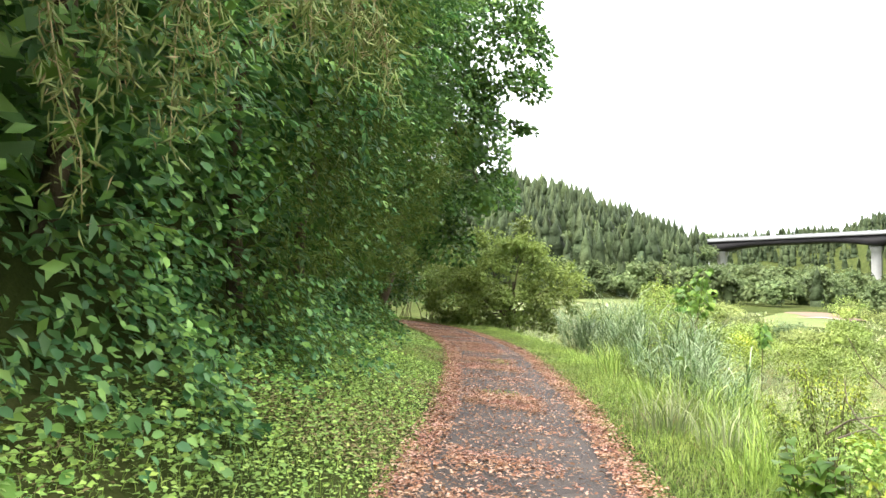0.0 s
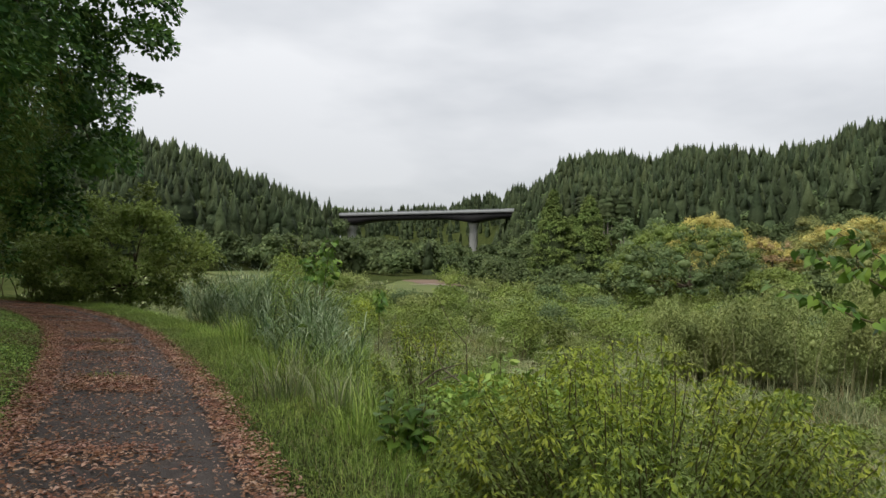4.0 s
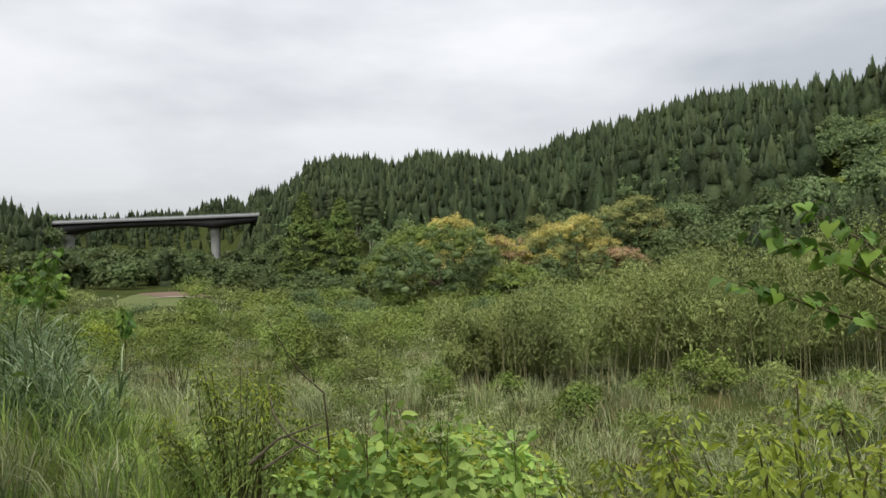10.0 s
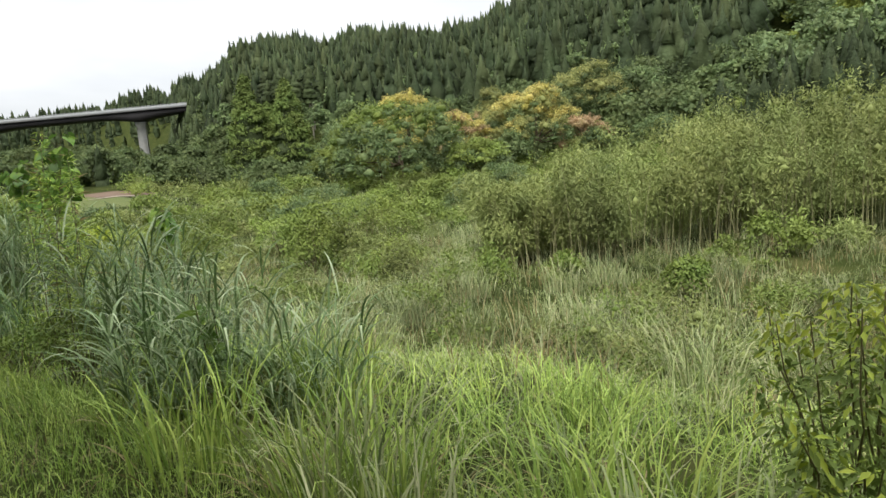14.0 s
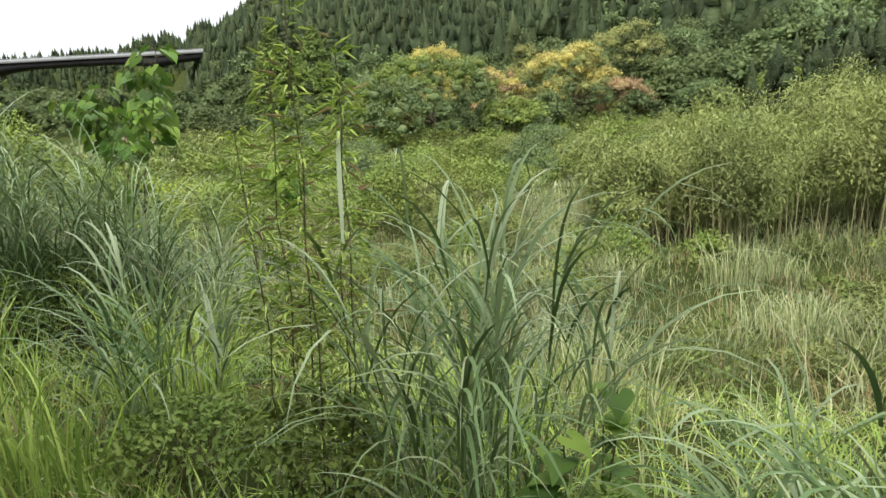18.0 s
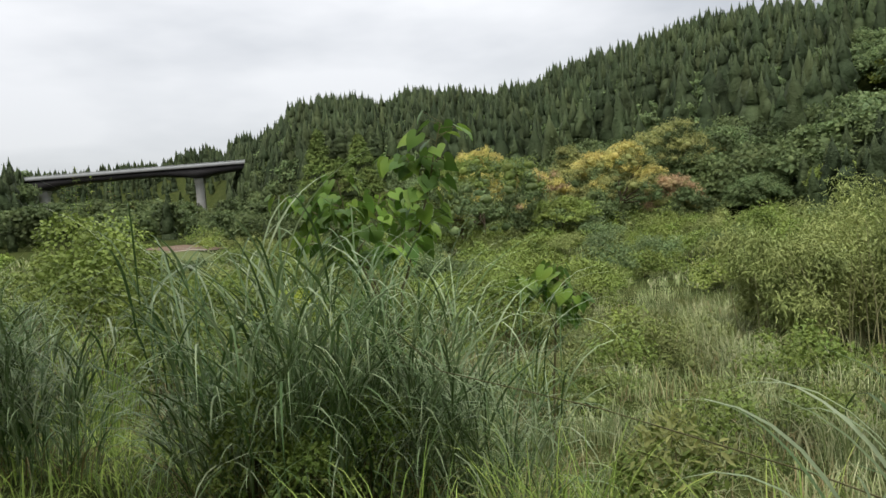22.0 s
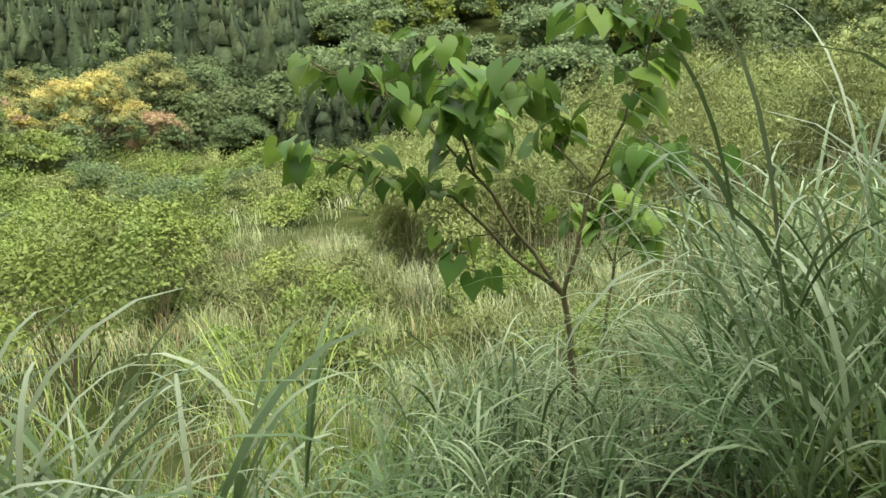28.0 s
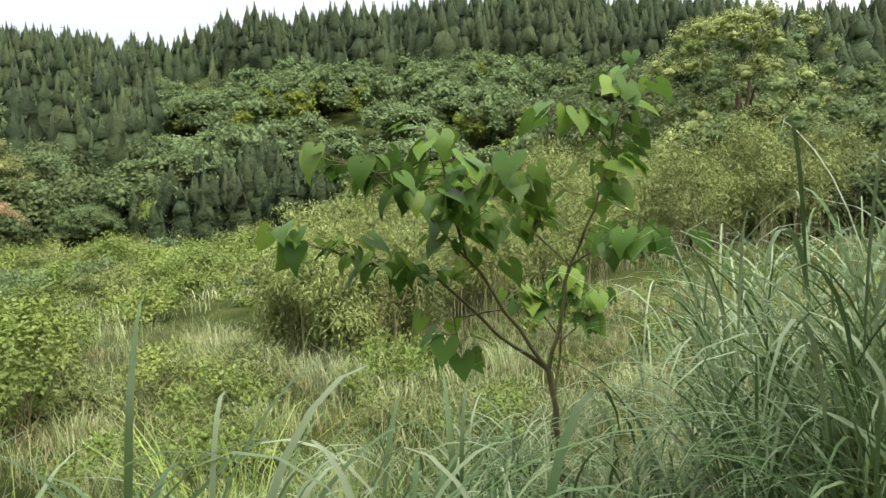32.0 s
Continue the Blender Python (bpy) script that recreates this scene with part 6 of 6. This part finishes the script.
sapling((-0.57, 18.43, gz(-0.57, 18.43)), [
    ([(-0.57, 18.43, gz(-0.57, 18.43) - 0.05), (-0.57, 18.46, -0.46), (-0.58, 18.48, -0.05), (-0.58, 18.53, 0.31)], 0.022, 0.017, 0, 1),
    ([(-0.58, 18.53, 0.31), (-0.57, 18.83, 0.54), (-0.53, 19.17, 0.86), (-0.60, 19.55, 0.97), (-0.80, 20.01, 1.16)], 0.013, 0.004, 24, 0.5),
    ([(-0.58, 18.53, 0.31), (-0.66, 18.78, 0.69), (-0.75, 18.99, 1.00), (-0.77, 19.09, 1.37), (-0.80, 19.15, 1.72)], 0.014, 0.004, 24, 0.45),
    ([(-0.75, 18.99, 1.00), (-0.87, 19.25, 1.31), (-1.00, 19.45, 1.49), (-1.13, 19.66, 1.55)], 0.008, 0.003, 20, 0.3),
    ([(-0.58, 18.53, 0.31), (-0.58, 18.44, 0.65), (-0.52, 18.38, 0.92), (-0.47, 18.22, 1.25), (-0.42, 18.11, 1.60), (-0.37, 17.96, 2.08)], 0.014, 0.004, 20, 0.62),
    ([(-0.52, 18.38, 0.92), (-0.34, 18.62, 1.17), (-0.22, 18.85, 1.45)], 0.007, 0.003, 16, 0.3),
    ([(-0.52, 18.38, 0.92), (-0.72, 18.10, 1.11), (-0.83, 17.93, 1.08)], 0.006, 0.003, 14, 0.3),
    ([(-0.42, 18.11, 1.60), (-0.47, 18.30, 1.78), (-0.47, 18.42, 1.79)], 0.005, 0.003, 10, 0.2),
    ([(-0.77, 19.09, 1.37), (-0.93, 18.85, 1.37), (-0.99, 18.64, 1.45)], 0.005, 0.003, 13, 0.3),
    ([(-0.66, 18.78, 0.69), (-0.56, 19.09, 0.63), (-0.50, 19.04, 0.36)], 0.005, 0.003, 7, 0.6),
    ([(-0.75, 18.99, 1.00), (-0.47, 19.06, 1.33), (-0.33, 19.21, 1.58)], 0.006, 0.003, 14, 0.3),
], "young spreading tree with large heart-shaped green leaves", 0.165, 1, 0.15)
sapling((0.96, 18.31, gz(0.96, 18.31)), [
    ([(0.96, 18.31, gz(0.96, 18.31) - 0.05), (0.96, 18.38, -1.01), (0.96, 18.34, -0.35), (0.96, 18.27, 0.17)], 0.016, 0.011, 0, 1),
    ([(0.96, 18.27, 0.17), (0.96, 18.43, 0.46), (0.95, 18.68, 0.61)], 0.007, 0.003, 12, 0.4),
    ([(0.96, 18.27, 0.17), (0.96, 18.22, 0.52), (0.96, 18.19, 0.78)], 0.007, 0.003, 16, 0.4),
    ([(0.96, 18.27, 0.17), (0.97, 18.08, 0.34), (0.96, 17.97, 0.56)], 0.007, 0.003, 16, 0.4),
], "thin forked sapling with a few large leaves", 0.17, 1)
sapling((4.6, 4.6, gz(4.6, 4.6)), [
    ([(4.6, 4.6, gz(4.6, 4.6) - 0.05), (4.6, 4.62, -0.2), (4.55, 4.65, 0.7), (4.5, 4.65, 1.2)], 0.03, 0.018, 0, 1),
    ([(4.5, 4.65, 1.0), (4.13, 5.11, 1.2), (3.86, 5.50, 1.36)], 0.012, 0.004, 22, 0.25),
    ([(4.5, 4.65, 1.2), (4.15, 5.08, 1.55), (3.95, 5.38, 1.68)], 0.012, 0.004, 22, 0.25),
    ([(4.5, 4.65, 1.2), (4.33, 4.86, 1.6), (4.09, 5.18, 1.86)], 0.012, 0.004, 20, 0.3),
    ([(4.5, 4.65, 1.2), (4.7, 4.5, 1.6), (4.8, 4.3, 2.0)], 0.012, 0.004, 20, 0.3),
    ([(4.5, 4.65, 1.0), (4.3, 4.3, 1.3), (4.0, 4.1, 1.5)], 0.01, 0.004, 18, 0.3),
], "young tree with large yellow-green leaves on the slope", 0.115, 1)


def leafy_herb(x, y, tall, stems, leaf, label, per=7):
    """A broad-leaved herb: upright stems with large leaves all the way up."""
    z = gz(x, y)
    h = thing("broadleaf_herb", (x, y, z), label, "herb", "broad-leaved herbs")
    for k in range(stems):
        a, r = rng.uniform(0, 2 * np.pi), rng.uniform(0.04, 0.30)
        foot = np.array([x + r * 0.4 * math.cos(a), y + r * 0.4 * math.sin(a), z - 0.03])
        head = np.array([x + r * math.cos(a), y + r * math.sin(a), z + tall * rng.uniform(0.7, 1.05)])
        part("stem", tube(bent(foot, head, 0, 0.04, 5), np.linspace(0.006, 0.003, 5), 5), M_STEM, h)
        for s in np.linspace(0.35, 1.0, per):
            q = foot + (head - foot) * s
            b = rng.uniform(0, 2 * np.pi)
            place_leaf(h, q, (math.cos(b), math.sin(b), rng.uniform(-0.4, 0.25)), leaf * rng.uniform(0.7, 1.2))


leafy_herb(0.66, 5.72, 0.6, 11, 0.12, "dark green broad-leaved plant at the verge's edge", 7)
leafy_herb(0.85, 5.45, 0.5, 4, 0.12, "dark green broad-leaved plant at the verge's edge", 6)
leafy_herb(-0.60, 11.74, 0.75, 4, 0.10, "bright green broad-leaved plant among silver grass", 8)
leafy_herb(-0.1, 12.1, 0.9, 3, 0.13, "bright green broad-leaved plant among silver grass", 6)
leafy_herb(1.87, 5.15, 0.95, 3, 0.17, "tall herb with large dark drooping leaves", 5)
leafy_herb(2.5, 3.05, 0.95, 2, 0.15, "tall herb with large drooping leaves", 5)
leafy_herb(-0.35, 10.45, 1.0, 2, 0.13, "broad-leaved stalk above silver grass", 6)
leafy_herb(1.25, 5.6, 0.6, 4, 0.11, "broad-leaved green plant around dead branches", 6)


def umbel_herb(x, y, top):
    z = gz(x, y)
    h = thing("umbel_herb", (x, y, z), "upright herb with pale flat flower heads", "herb", "flowering herbs")
    part("stem", tube(bent((x, y, z), (x, y, top), 0, 0.02, 5), np.linspace(0.005, 0.0025, 5), 5), M_STEM, h)
    for k in range(5):
        a, r = rng.uniform(0, 2 * np.pi), rng.uniform(0.03, 0.16)
        end = np.array([x + r * math.cos(a), y + r * math.sin(a), top + rng.uniform(-0.12, 0.04)])
        part("stalk", tube([(x, y, top - 0.2), end], [0.0022, 0.0014], 4), M_STEM, h)
        n = 46
        q = end + np.stack([rng.normal(0, 0.022, n), rng.normal(0, 0.022, n), rng.normal(0, 0.004, n)], -1)
        part("flower_head", scatter(DIAMOND, q, unit(rng.normal(size=(n, 3)) * [1, 1, 0.2]), UP + rng.normal(0, 0.2, (n, 3)), 0.012, 0.010), M_FLOWER, h, "pale greenish white flower head")["kind"] = "stuff"
    p, d = on_lobes([(x, y, z + (top - z) * 0.6, 0.16, 0.16, (top - z) * 0.3)], 60, 0.2)
    part("leaves", foliage(p, d, 0.09, 0.055, OVAL, 0.4, 0.7), M_HERB, h)


for x, y, top in ((1.5, 6.05, 0.86), (1.75, 5.85, 0.75), (1.25, 5.75, 0.72), (2.0, 6.2, 0.7), (1.6, 5.5, 0.68), (2.15, 5.7, 0.62), (2.4, 6.1, 0.6)):
    umbel_herb(x, y, top)

# dead branches among the herbs
dead = thing("dead_branch", (1.2, 6.4, gz(1.2, 6.4)), "bare dead branch sticking out of the herbs", "branch")
for pts, r in (([(1.21, 6.41, 0.25), (1.21, 6.41, 0.41), (1.07, 6.53, 0.50), (1.00, 6.64, 0.63), (0.99, 6.72, 0.83)], 0.009),
               ([(1.27, 6.36, 0.2), (1.26, 6.36, 0.51), (1.26, 6.43, 0.76), (1.15, 6.60, 0.89), (1.02, 6.81, 1.19)], 0.007),
               ([(0.84, 6.58, 0.36), (1.00, 6.52, 0.50), (1.23, 6.39, 0.59)], 0.012), ([(0.9, 6.5, 0.34), (1.1, 6.5, 0.44), (1.35, 6.45, 0.50)], 0.009)):
    part("twig", tube(np.array(pts), np.linspace(r, r * 0.4, len(pts)), 6), M_DEADWOOD if r > 0.008 else M_BARK, dead)


def stalk(x, y, top, label, n=240):
    """A tall reed-like bamboo shoot with narrow leaves."""
    z = gz(x, y)
    s = thing("bamboo_stalk", (x, y, z), label, "bamboo", "tall bamboo stalks")
    head = np.array([x + rng.normal(0, 0.06), y + rng.normal(0, 0.06), top])
    pts = bent((x, y, z - 0.03), head, 0, 0.02, 8)
    part("stem", tube(pts, np.linspace(0.005, 0.002, 8), 5), M_STEM, s)
    q = rng.uniform(0.35, 1, n)
    P = np.stack([np.interp(q, np.linspace(0, 1, 8), pts[:, k]) for k in range(3)], -1)
    a = rng.uniform(0, 2 * np.pi, n)
    reach = rng.uniform(0, 0.16, n)[:, None] * (1.2 - q[:, None])
    P = P + reach * np.stack([np.cos(a), np.sin(a), 0.7 + 0 * a], -1)
    axis = np.stack([np.cos(a), np.sin(a), rng.uniform(-0.6, 0.8, n)], -1)
    k = int(n * 0.95)
    part("leaves", scatter(LONG, P[:k], axis[:k], UP + rng.normal(0, 0.4, (k, 3)), rng.uniform(0.035, 0.085, k), 0.010), M_GRASS, s)
    part("dry_leaves", scatter(LONG, P[k:], axis[k:], UP + rng.normal(0, 0.4, (n - k, 3)), rng.uniform(0.06, 0.12, n - k), 0.013), M_DRY, s, "yellowed leaves")


for x, y, top in ((-1.01, 12.63, 1.8), (-1.05, 12.77, 1.55), (-0.93, 12.55, 1.45), (-1.12, 12.7, 1.3), (-0.98, 12.75, 1.25), (-0.9, 12.68, 1.6)):
    stalk(x, y, top, "tall leafy bamboo stalk by the verge")
for x, y, top in ((-2.3, 30.4, 2.9), (-2.05, 30.9, 2.7), (-1.7, 30.3, 2.6), (-2.6, 30.8, 2.5), (-1.2, 30.6, 2.3)):
    stalk(x, y, top, "tall leafy shoot above a dense bush", 200)

cane = thing("bramble_cane", (-1.22, 13.7, gz(-1.22, 13.7)), "long arching bramble cane across the grass", "bramble")
part("stem", tube(np.array([(-1.22, 13.6, gz(-1.22, 13.6)), (-1.22, 13.79, 0.43), (-1.12, 14.52, 0.43), (-1.36, 15.26, 0.54), (-1.74, 15.85, 0.66), (-1.84, 16.09, 0.83)]), np.linspace(0.004, 0.002, 6), 5), M_STEM, cane)

# grass tufts that grow through the asphalt
for x, y in ((-4.5, 14.1), (-3.0, 9.6), (-4.3, 13.8), (-3.1, 9.7)):
    z = gz(x, y) + 0.06
    t = thing("grass_tuft", (x, y, z), "small grass tuft growing through the asphalt", "grass", "tufts on the path")
    n = 60
    P = np.array([x, y, z]) + rng.normal(0, 0.09, (n, 3)) * [1.6, 1, 0]
    part("blades", blades(P, rng.uniform(0.03, 0.10, n), rng.uniform(0.4, 1, n), 0.005, 3), M_GRASS, t)
